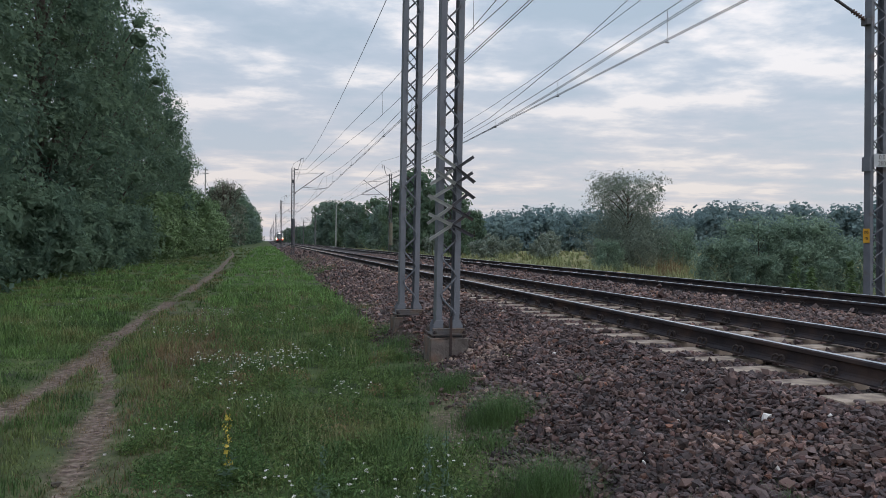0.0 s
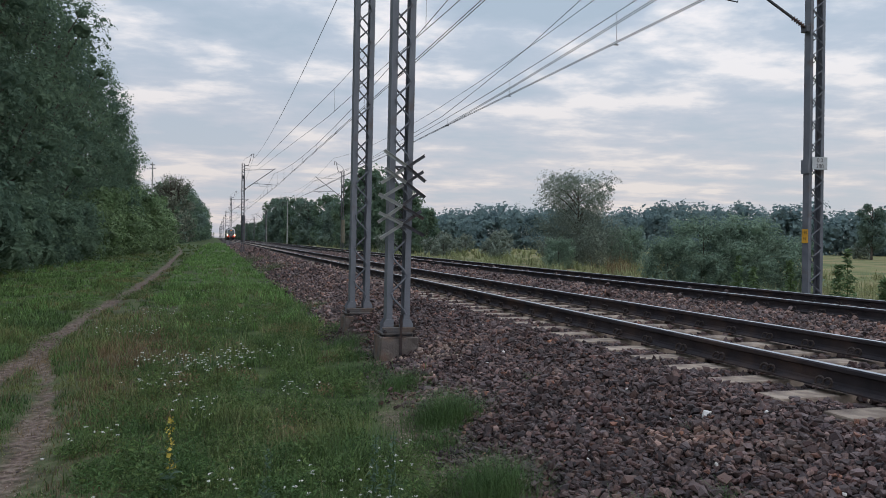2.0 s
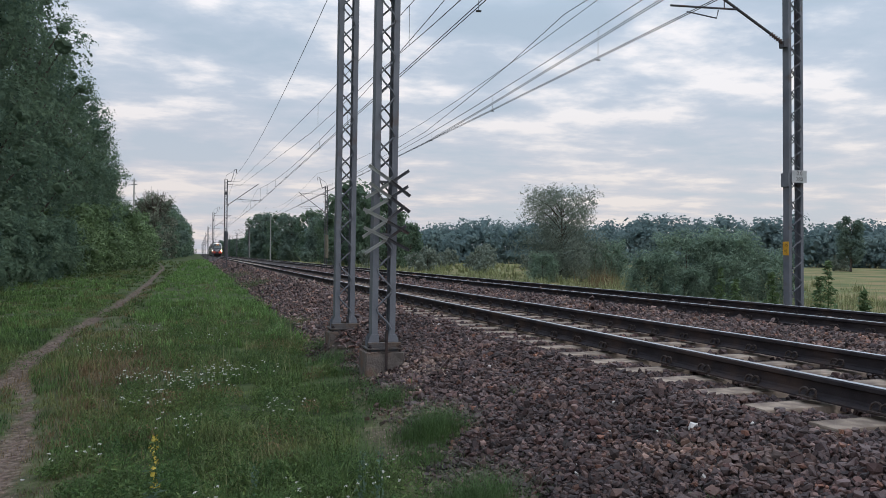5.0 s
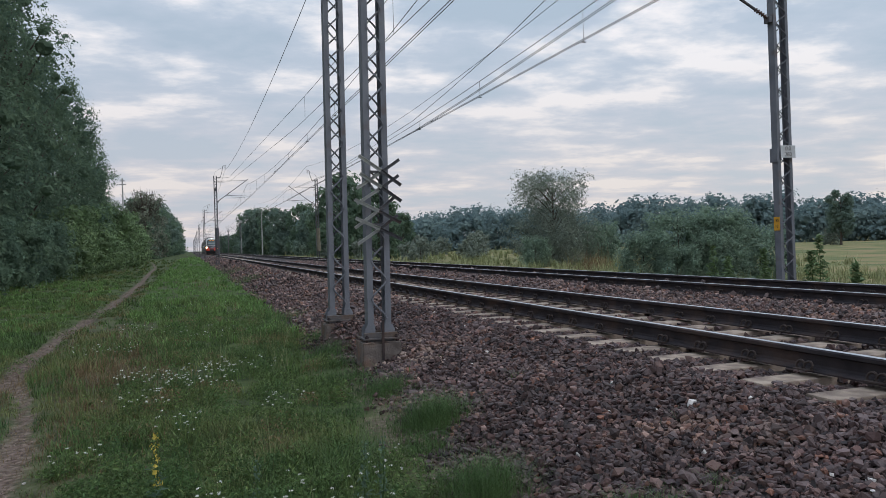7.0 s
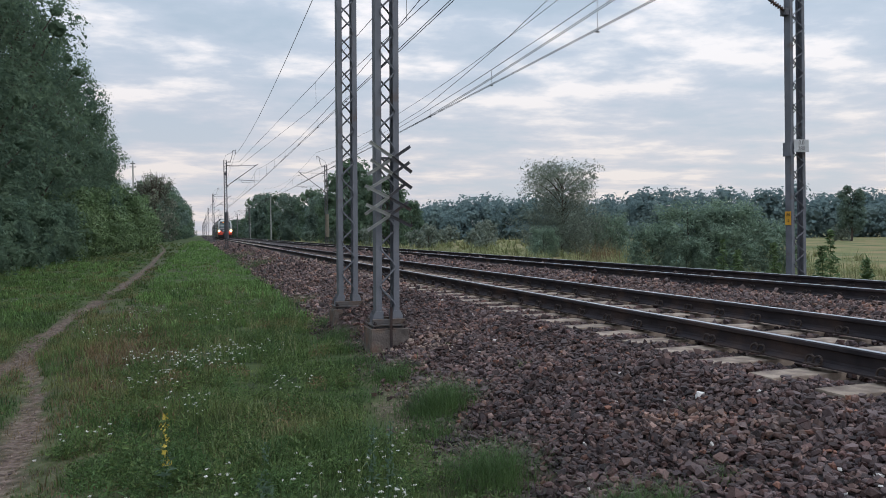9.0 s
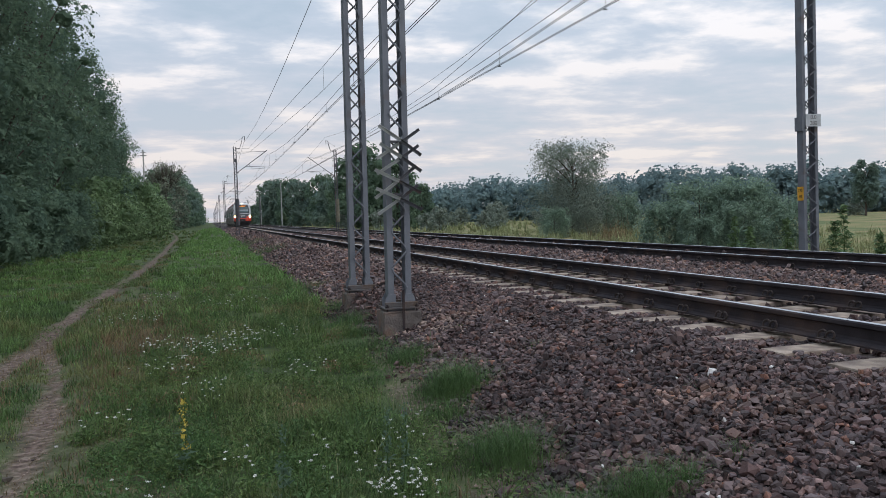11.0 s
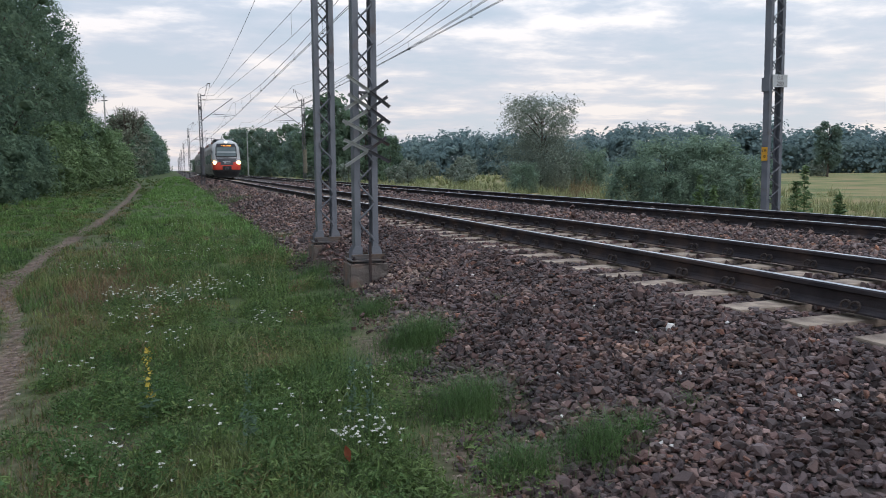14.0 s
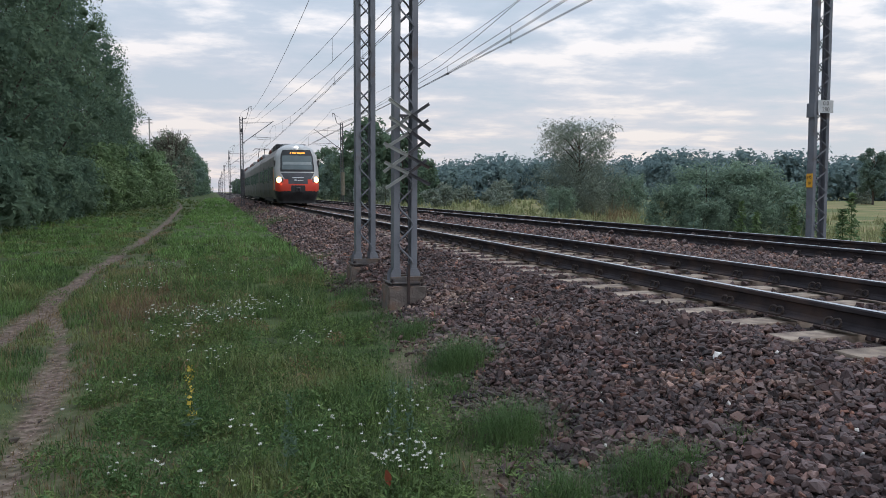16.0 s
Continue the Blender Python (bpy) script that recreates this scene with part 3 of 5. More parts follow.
def clip_mesh():
    """Spring clip: two coiled loops of round bar side by side on a shoulder plate."""
    bm = bmesh.new()
    for dy in (-0.038, 0.038):
        pts = [(0.055 + 0.010 * k / 9, dy + 0.036 * math.cos(a) + 0.012 * math.sin(a), 0.046 + 0.034 * math.sin(a)) for k, a in ((k, -0.9 + 5.2 * k / 9) for k in range(10))]
        tube(bm, pts, 0.0095, 6)
    box(bm, (0.012, -0.07, 0.012), (0.10, 0.07, 0.022))
    me = bpy.data.meshes.new("rail_clip")
    bm.to_mesh(me)
    bm.free()
    me.materials.append(M_CLIP)
    return me


def sleeper_mesh():
    bm = bmesh.new()
    box(bm, (-1.3, -0.125, -0.19), (1.3, 0.125, 0.0), 0.012)
    for v in bm.verts:
        mid = max(0.0, 1 - abs(v.co.x) / 0.45)
        v.co.z -= 0.03 * mid if v.co.z > -0.05 else 0
        if v.co.z < -0.1:
            v.co.y *= 1.15
        if v.co.z > -0.05 and abs(v.co.x) > 1.2:
            v.co.z -= 0.03
    me = bpy.data.meshes.new("sleeper")
    bm.to_mesh(me)
    bm.free()
    me.materials.append(M_CONC)
    return me


def track(name, xc, label, sleepers, clips_to):
    t = empty(name, pose(0, 0, 0), label, "railway track", "railway tracks", "structure")
    foot = RAIL_Z - 0.172
    for x in (xc - 0.752, xc + 0.752):
        sweep_y([(x + px, foot + pz) for px, pz in RAIL_PROFILE], -14, 1300, "rail", M_RUST, t, 40, "dark rust-brown steel rail")
        sweep_y([(x - 0.020, RAIL_Z - 0.003), (x + 0.026, RAIL_Z - 0.003), (x + 0.020, RAIL_Z + 0.001), (x - 0.015, RAIL_Z + 0.001)], -14, 1300, "running_surface", M_SHINE, t, 40, "polished bright running surface")
    me, ce = sleeper_mesh(), clip_mesh()
    ys = [(-8.73 + 0.6 * k) for k in range(sleepers)]
    for y in ys:
        ob = new("sleeper", me)
        ob.matrix_world = pose(xc + rng.normal(0, 0.008), y + rng.normal(0, 0.01), foot - 0.004, 0, 0, rng.normal(0, 0.25))
        ob.parent = t
        if 0.5 < y < clips_to:
            for x in (-0.752, 0.752):
                for turn in (0, 180):
                    c = new("rail_clip", ce)
                    c.parent = ob
                    c.matrix_local = pose(x, 0, 0.004, 0, 0, turn)
    far = []
    for k in range(sleepers, sleepers + 500):
        y = -8.73 + 0.6 * k
        far += [(xc - 1.3, y - 0.125, foot - 0.005), (xc + 1.3, y - 0.125, foot - 0.005), (xc + 1.3, y + 0.125, foot - 0.005), (xc - 1.3, y + 0.125, foot - 0.005)]
    tagged(np_mesh("far_sleepers", far, np.arange(len(far)).reshape(-1, 4), M_CONC, t, "pale concrete sleepers far along the line"), kind="stuff")


track("track_1", 5.21, "railway track on concrete sleepers beside the path", 250, 30)
track("track_2", 9.735, "second railway track with rusty rails", 200, 18)


# ---- catenary masts ----
def lacing(h0, h1, gap, y, phase, r=0.0125):
    """A bent round bar that zigzags between the two channels."""
    pts, n = [], int((h1 - h0) / 0.05)
    for k in range(n + 1):
        z = h0 + (h1 - h0) * k / n
        s = ((z - h0) / 0.49 + phase) % 1.0
        tri = 4 * abs(s - 0.5) - 1
        pts.append((gap / 2 * math.sin(1.35 * tri) / math.sin(1.35), y, z))
    return tubed(pts, r, 5)


def channel(side, half, h0, h1, depth):
    """A steel channel, web outwards."""
    bm = bmesh.new()
    x0, x1 = half - 0.010, half
    box(bm, (x0, -depth / 2, h0), (x1, depth / 2, h1))
    for y in (-depth / 2, depth / 2 - 0.012):
        box(bm, (half - 0.075, y, h0), (half - 0.0101, y + 0.012, h1))
    if side < 0:
        for v in bm.verts:
            v.co.x *= -1
        bmesh.ops.reverse_faces(bm, faces=bm.faces)
    return bm


def lattice_mast(x, y, top, base=0.40, foundation=0.44, lean=(0, 0), depth=0.18, label="grey lattice catenary mast on a concrete foundation", detail=True, lower=-0.35, half=0.15, steel=None):
    """Two channels joined by zigzag bars, on a foot plate and a foundation. The origin is the foundation's top centre."""
    m = empty("catenary_mast", pose(x, y, base, lean[0], lean[1], 0), label, "catenary mast", "catenary masts")
    h = top - base
    steel = steel or M_STEEL
    for s in (-1, 1):
        part("channel", channel(s, half, 0.02, h, depth), steel, m)
    if detail:
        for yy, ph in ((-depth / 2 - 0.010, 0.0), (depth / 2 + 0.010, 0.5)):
            # rear bar takes the darker steel, which paints in the far side's shade
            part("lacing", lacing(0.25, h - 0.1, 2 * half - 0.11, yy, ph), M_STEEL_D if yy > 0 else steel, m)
        for s in (-1, 1):
            for yy in (-depth / 2 - 0.012, depth / 2 + 0.002):
                bm = bmesh.new()
                vs = [bm.verts.new(p) for p in ((s * (half - 0.09), yy, 0.02), (s * (half + 0.042), yy, 0.02), (s * (half + 0.042), yy, 0.12), (s * (half + 0.010), yy, 0.18), (s * (half - 0.09), yy, 0.18))]
                ws = [bm.verts.new(v.co + Vector((0, 0.010, 0))) for v in vs]
                bm.faces.new(vs)
                bm.faces.new(ws[::-1])
                for i in range(5):
                    bm.faces.new((vs[i], ws[i], ws[(i + 1) % 5], vs[(i + 1) % 5]))
                bmesh.ops.recalc_face_normals(bm, faces=bm.faces)
                part("gusset", bm, steel, m)
        bm = boxed((-half - 0.08, -0.20, 0.0), (half + 0.08, 0.20, 0.022), 0.004)
        part("foot_plate", bm, M_STEEL_W, m, "weathered steel foot plate")
        for sy in (-1, 1):
            part("base_channel", boxed((-half - 0.06, min(sy * 0.115, sy * 0.165), 0.0222), (half + 0.06, max(sy * 0.115, sy * 0.165), 0.085), 0.006), M_STEEL_W, m, "brown-grey base channel")
        for sx in (-half - 0.04, half + 0.04):
            for sy in (-0.182, 0.182):
                part("anchor_bolt", tubed([(sx, sy, -0.03), (sx, sy, 0.022), (sx, sy, 0.0221), (sx, sy, 0.042), (sx, sy, 0.0421), (sx, sy, 0.06)], [0.014, 0.014, 0.026, 0.026, 0.014, 0.014], 6), M_RUST, m)
        part("end_plate", boxed((-half, -depth / 2, h), (half, depth / 2, h + 0.012)), M_STEEL, m)
        f = foundation / 2
        bm = boxed((-f - 0.035, -f, lower), (f + 0.035, f, -0.03), 0.02)
        bmesh.ops.subdivide_edges(bm, edges=bm.edges[:], cuts=2, use_grid_fill=True)
        for v in bm.verts:
            v.co += Vector(rng.normal(0, 0.004, 3))
        part("foundation", bm, M_FOUND, m, "rust-stained concrete foundation")
        part("bed_shim", boxed((-0.17, -0.15, -0.03), (0.17, 0.15, 0.0)), M_STEEL_D, m)
    return m


def guard_bar(a, b, y0, y1):
    """One angle bar from a to b (x, z) that runs from depth y0 to y1."""
    p, q = Vector((a[0], y0, a[1])), Vector((b[0], y1, b[1]))
    d = q - p
    turn = Matrix.Rotation(math.atan2(d.y, math.hypot(d.x, d.z)), 4, "Z")
    L = d.length / 2
    bm = bmesh.new()
    box(bm, (-L, -0.004, -0.017), (L, 0.004, 0.017))
    box(bm, (-L, -0.026, 0.0172), (L, 0.004, 0.0222))
    bmesh.ops.transform(bm, matrix=Matrix.Translation((p + q) / 2) @ Matrix.Rotation(-math.atan2(d.z, d.x), 4, "Y") @ turn, verts=bm.verts)
    return bm


def anti_climb(mast, crosses, y, label, dark=None):
    """Crossed angle bars that bar the way up. Rows: (x0, z0, x1, z1, material, offset) in the mast's space.
    With dark, each bar is two pieces that meet over the mast and bend back from there; dark paints in the second
    piece's shade."""
    for x0, z0, x1, z1, m, off in crosses:
        if not dark:
            part("climbing_guard_bar", guard_bar((x0, z0), (x1, z1), y + off, y + off), m, mast, label)
            continue
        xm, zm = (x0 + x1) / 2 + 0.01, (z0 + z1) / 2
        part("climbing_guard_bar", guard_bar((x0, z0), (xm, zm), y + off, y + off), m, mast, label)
        # right half in darker steel: the shade of its turned-away side is in the colour
        part("climbing_guard_bar", guard_bar((xm, zm), (x1, z1), y + off, y + off + 0.03), dark, mast, "dark guard bar half with painted-in shade")


def lettering(text, size, m, parent, material=None, name="number"):
    """Raised figures as a mesh; m places them, x to the right and y up."""
    cu = bpy.data.curves.new(name, "FONT")
    cu.body, cu.size, cu.align_x, cu.align_y, cu.extrude = text, size, "CENTER", "CENTER", 0.0015
    tmp = bpy.data.objects.new(name, cu)
    scene.collection.objects.link(tmp)
    me = bpy.data.meshes.new_from_object(tmp.evaluated_get(bpy.context.evaluated_depsgraph_get()))
    bpy.data.objects.remove(tmp)
    me.materials.append(material or M_INK)
    ob = new(name, me)
    ob.parent = parent
    ob.matrix_local = m
    return ob


near_mast = lattice_mast(2.29, 9.30, 8.4, 0.40, 0.42, label="grey lattice mast with crossed climbing-guard bars beside the track", lean=(0, 0.45))
guards = []
for (xa, za, xb, zb), (xc, zc, xd, zd) in (((2.04, 2.68, 2.58, 2.32), (2.02, 2.28, 2.58, 2.65)), ((2.05, 2.46, 2.58, 2.12), (2.02, 2.09, 2.57, 2.45)),
                                           ((1.98, 2.14, 2.57, 1.85), (1.99, 1.79, 2.53, 2.19)), ((1.99, 1.91, 2.58, 1.64), (2.02, 1.59, 2.55, 1.95))):
    guards += [(xa - 2.29, za - 0.40, xb - 2.29, zb - 0.40, M_GALV, -0.045), (xc - 2.29, zc - 0.40, xd - 2.29, zd - 0.40, M_GALV, 0.0)]
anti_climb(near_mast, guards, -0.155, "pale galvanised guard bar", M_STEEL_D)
part("earthing_strip", boxed((-0.012, -0.245, -0.25), (0.020, -0.237, 0.25)), M_RUST, near_mast, "rust-brown earthing strip")
part("guard_bracket", boxed((-0.09, -0.130, 2.08), (0.07, -0.108, 2.11)), M_STEEL_D, near_mast)
part("guard_bracket", boxed((-0.09, -0.130, 1.42), (0.07, -0.108, 1.45)), M_STEEL_D, near_mast)
lattice_mast(2.195, 11.42, 8.4, 0.45, 0.42, label="grey lattice anchor mast in the ballast edge", lean=(0, 0.35))

mast_a = lattice_mast(12.60, 13.40, 9.0, 0.30, 0.5, label="grey lattice mast with plates beside the far track", lean=(0, -0.6), half=0.195)
mast_b = lattice_mast(12.62, 10.05, 9.0, 0.30, 0.5, label="grey lattice anchor mast with kilometre plate", lean=(0, -0.4), half=0.195)


def plate(mast, name, x, y, z, w, h, material, facing, lines, ink, label):
    """A plate on a mast; facing is the turn about z in degrees (0 faces -y, -90 faces -x)."""
    p = part(name, boxed((-w / 2, -0.006, -h / 2), (w / 2, 0.004, h / 2), 0.003), material, mast, label)
    p.matrix_local = pose(x, y, z, 0, 0, facing)
    for text, size, dz in lines:
        lettering(text, size, pose(0, -0.0085, dz, 90, 0, 0), p, ink)
    return p


plate(mast_a, "distance_plate", 0.05, -0.125, 3.08, 0.40, 0.27, M_PLATE, 0, (("0.0", 0.13, 0.065), ("280", 0.13, -0.065)), M_INK_G, "grey plate with faded figures")
plate(mast_a, "mast_number_plate", -0.207, 0.0, 1.50, 0.17, 0.30, M_PLATE_Y, -90, (("195", 0.09, 0.07), ("10", 0.09, -0.06)), M_INK, "yellow plate with black figures")
part("clamp", boxed((-0.235, -0.11, 2.86), (-0.1951, 0.11, 3.16)), M_STEEL, mast_a)
plate(mast_b, "kilometre_plate", -0.05, -0.125, 2.48, 0.40, 0.50, M_PLATE_W, 0, (("195", 0.23, 0.10), ("3", 0.20, -0.12)), M_INK, "white kilometre plate with black figures")
plate(mast_b, "mast_number_plate", -0.207, 0.0, 1.58, 0.20, 0.30, M_PLATE_Y, -90, (("195", 0.09, 0.07), ("12", 0.09, -0.06)), M_INK, "yellow plate with black figures")
anti_climb(mast_b, [(s * -0.16, 1.15 + 0.27 * k, s * 0.30, 1.40 + 0.27 * k, M_STEEL_D, 0.03 * (s > 0)) for k in range(4) for s in (-1, 1)], -0.15, "brown angle guard bar")
part("junction_box", boxed((0.196, -0.18, 0.50), (0.48, 0.08, 0.86), 0.01), M_BOX, mast_b, "dark grey junction box")
part("cable_pipe", tubed([(0.34, -0.05, 0.86), (0.34, -0.05, 5.5)], 0.018, 8), M_POLE, mast_b)


def insulator(bm, a, b, n=6, r=0.055):
    a, b = Vector(a), Vector(b)
    for k in range(n):
        p = a.lerp(b, (k + 0.2) / n)
        q = a.lerp(b, (k + 0.65) / n)
        tube(bm, [p, q], [r, r * 0.45], 8)
    tube(bm, [a, b], 0.02, 6)
    return bm


def cantilever(mast, s, x0, base, reach=2.75, strut=6.0, tip=8.0, reg=6.55):
    """Bracket over the track: s is +1 towards +x. Heights are of the world, base is the mast's foot."""
    o = s * (0.205 if x0 == 12.6 else 0.16)
    zs, zt, zr = strut - base, tip - base, reg - base
    slope = (zt - zs) / reach

    def at(d):
        return (s * d + o, 0.0, zs + slope * d)
    part("strut_insulator", insulator(bmesh.new(), at(0.06), at(0.42)), M_INSUL, mast)
    part("strut", tubed([at(0.40), at(reach)], 0.03, 8), M_STEEL_D, mast)
    part("stay_insulator", insulator(bmesh.new(), (o, 0, zt - 0.15), (o + s * 0.35, 0, zt - 0.15)), M_INSUL, mast)
    part("stay", tubed([(o + s * 0.33, 0, zt - 0.15), (o + s * (reach - 0.1), 0, zt - 0.1)], 0.018, 6), M_STEEL_D, mast)
    part("bracket", boxed((min(o, o + s * 0.1), -0.08, zs - 0.08), (max(o, o + s * 0.1), 0.08, zs + 0.06), 0.01), M_STEEL_D, mast)
    d = (zr - zs) / slope
    part("registration_tube", tubed([at(d), (o + s * (reach + 0.15), 0, zr - 0.08)], 0.022, 6), M_STEEL_D, mast)
    part("steady_arm", tubed([(o + s * (d + 0.5), 0, zr - 0.06), (o + s * (d + 0.55), 0, zr - 0.24), (o + s * (reach - 0.25), 0, zr - 0.17)], 0.014, 6), M_STEEL_D, mast)
    part("drop_bracket", tubed([at(d + 0.35), (o + s * (d + 0.35), 0, zr - 0.02)], 0.012, 6), M_STEEL_D, mast)


def feeder_arm(mast, s, h):
    """Bent arm above the mast head with the feeder wire's insulator."""
    o = s * 0.10
    part("feeder_arm", tubed([(o, 0, h - 0.15), (o + s * 0.35, 0, h - 0.12), (o + s * 0.50, 0, h + 0.35), (o + s * 0.62, 0, h + 0.92), (o + s * 0.85, 0, h + 0.95)], 0.035, 6), M_STEEL_D, mast)
    part("feeder_stay", tubed([(o - s * 0.2, 0, h), (o - s * 0.05, 0, h + 0.42), (o + s * 0.5, 0, h + 0.75), (o + s * 0.62, 0, h + 0.9)], 0.012, 5), M_STEEL_D, mast)
    part("feeder_insulator", insulator(bmesh.new(), (o + s * 0.8, 0, h + 0.95), (o + s * 0.8, 0, h + 0.6), 5, 0.05), M_INSUL, mast)


cantilever(mast_a, -1, 12.6, 0.30, 2.8, 6.30, 7.75, 6.95)


def far_mast(x, y, s, lower_dark):
    m = lattice_mast(x, y, 8.3 + (0.4 if s < 0 else 0), 0.30, 0.5, label="weathered lattice catenary mast with bracket over the track", detail=True, steel=M_STEEL_D)
    h = 8.0 + (0.4 if s < 0 else 0)
    cantilever(m, s, x, 0.30, 2.7, 6.0, 8.0, 6.55)
    feeder_arm(m, s, h)
    if lower_dark:
        bm = bmesh.new()
        for k in range(16):
            tube(bm, [(0.02, -0.30, 0.9 + 0.15 * k), (0.02, -0.30, 1.04 + 0.15 * k)], 0.20, 10)
        tube(bm, [(0.02, -0.30, 3.2), (0.02, -0.30, 7.0)], 0.012, 5)
        part("balance_weight", bm, M_STEEL_D if s > 0 else M_TAN, m, "stacked balance weight hung on a cable")
    part("pulley", tubed([(0.0, -0.16, 6.75), (0.0, -0.26, 6.75)], 0.15, 14), M_STEEL_D, m)
    return m


far_mast(2.42, 71.0, 1, True)
far_mast(12.75, 78.5, -1, True)
for k, y in enumerate((129, 198, 262, 326, 390, 455, 520)):
    far_mast(2.40, y, 1, False)
    if k:
        far_mast(12.75, y + 6, -1, False)


# ---- wires ----
def wire(name, pts, r, label, thing="overhead wire"):
    bm = tubed(pts, r, 5)
    return tagged(part(name, bm, M_WIRE), label, thing, "overhead wires")


def sag(x0, z_mast, z_mid, supports, x1=None, n=10):
    pts = []
    for a, b in zip(supports, supports[1:]):
        for k in range(n):
            u = k / n
            pts.append((x0, a + (b - a) * u, z_mid + (z_mast - z_mid) * (2 * u - 1) ** 2))
    pts.append((x0, supports[-1], z_mast))
    return pts


SUP_1 = (-55, 10.3, 71, 129, 198, 262, 326, 390, 455, 520)
SUP_2 = (-52, 13.4, 78.5, 140, 204, 268, 332, 396, 461, 526)


def line_wires(xc, sup, z_contact, z_mast, z_mid):
    for dx in (-0.035, 0.035):
        wire("contact_wire", [(xc + dx + 0.15 * (-1) ** k, y, z_contact) for k, y in enumerate(sup)], 0.0095, "dark contact wire strung above the track")
    wire("messenger_wire", sag(xc, z_mast, z_mid, sup), 0.010, "dark sagging messenger wire above the track")
    for a, b in zip(sup[1:5], sup[2:6]):
        for k in range(9):
            u = (k + 0.5) / 9
            y = a + (b - a) * u
            z = z_mid + (z_mast - z_mid) * (2 * u - 1) ** 2
            bm = tubed([(xc, y, z_contact), (xc, y, z)], 0.006, 5)
            box(bm, (xc - 0.05, y - 0.02, z_contact - 0.01), (xc + 0.05, y + 0.02, z_contact + 0.02))
            tagged(part("dropper", bm, M_WIRE), "thin dropper between messenger and contact wire", "dropper", "droppers")


line_wires(5.21, SUP_1, 6.34, 7.55, 6.65)
line_wires(9.735, SUP_2, 6.60, 7.58, 6.80)
wire("feeder_wire", sag(3.25, 8.75, 7.95, SUP_1), 0.010, "dark feeder wire on the mast heads")
wire("feeder_wire", sag(11.75, 10.0, 8.82, SUP_2), 0.010, "dark feeder wire on the mast heads")
wire("anchored_messenger_wire", [(11.4, 10.2, 9.4), (9.8, 19.05, 8.40), (9.8, 23, 7.93), (9.8, 27.6, 7.54), (9.8, 32.6, 7.18), (9.78, 52, 6.88), (9.75, 78.5, 7.5)], 0.010, "anchored messenger wire rising to its mast")
for dx in (-0.04, 0.04):
    wire("anchored_contact_wire", [(9.8 + dx, -14, 8.35), (9.8 + dx, 15.5, 7.26), (9.8 + dx, 18.8, 7.12), (9.8 + dx, 25.1, 6.88), (9.8 + dx, 32.2, 6.68), (9.75 + dx, 42, 6.61), (9.735 + dx, 78.5, 6.60)], 0.0095, "contact wire rising from the far track to its anchor")
RISE_C = [(5.1, -20, 6.36), (5.0, 5, 6.50), (5.0, 16, 6.73), (5.0, 20, 6.86), (5.0, 35, 7.23), (3.6, 70, 7.7), (2.5, 71, 7.7)]
RISE_M = [(5.1, -20, 7.6), (5.0, 16, 7.75), (5.0, 25, 7.95), (5.0, 33, 8.18), (3.6, 70, 8.1), (2.5, 71, 8.1)]
wire("anchored_contact_wire", RISE_C, 0.0095, "second contact wire rising to the far mast")
wire("anchored_messenger_wire", RISE_M, 0.010, "second messenger wire rising to the far mast")
for y, za, zb in ((18, 6.80, 7.79), (27, 7.03, 8.0), (33, 7.18, 8.18)):
    tagged(part("dropper", tubed([(5.0, y, za), (5.0, y, zb)], 0.006, 5), M_WIRE), "thin dropper between messenger and contact wire", "dropper", "droppers")


# ---- train ----
def half_width(z):
    return float(np.interp(z, [0.25, 0.6, 1.0, 2.2, 3.2, 3.7, 3.95, 4.05], [1.20, 1.32, 1.41, 1.43, 1.36, 1.12, 0.70, 0.25]))


def front_y(u, z):
    """How far the nose's face lies behind its foremost point, u from -1 to 1 across."""
    back = float(np.interp(z, [0.25, 0.7, 1.2, 1.75, 3.3, 3.75, 4.05], [0.28, 0.05, 0.0, 0.10, 0.62, 0.85, 1.5]))
    return back + 0.34 * abs(u) ** 2.6 + 0.30 * max(0, abs(u) - 0.82) / 0.18


def nose_patch(u0, u1, z0, z1, off=0.0, nu=16, nz=10, taper=0.0):
    bm = bmesh.new()
    g = []
    for j in range(nz + 1):
        z = z0 + (z1 - z0) * j / nz
        k = 1 + taper * (j / nz)
        row = []
        for i in range(nu + 1):
            u = (u0 + (u1 - u0) * i / nu) * k
            e = max(0.0, abs(u) - 1)
            u = max(-1, min(1, u))
            y = front_y(u, z)
            row.append(bm.verts.new((u * (half_width(z) + off * 0.3), y - off + e / 0.5 * max(0.0, 1.9 - y), z)))
        g.append(row)
    for r0, r1 in zip(g, g[1:]):
        for i in range(nu):
            bm.faces.new((r0[i], r0[i + 1], r1[i + 1], r1[i]))
    return bm


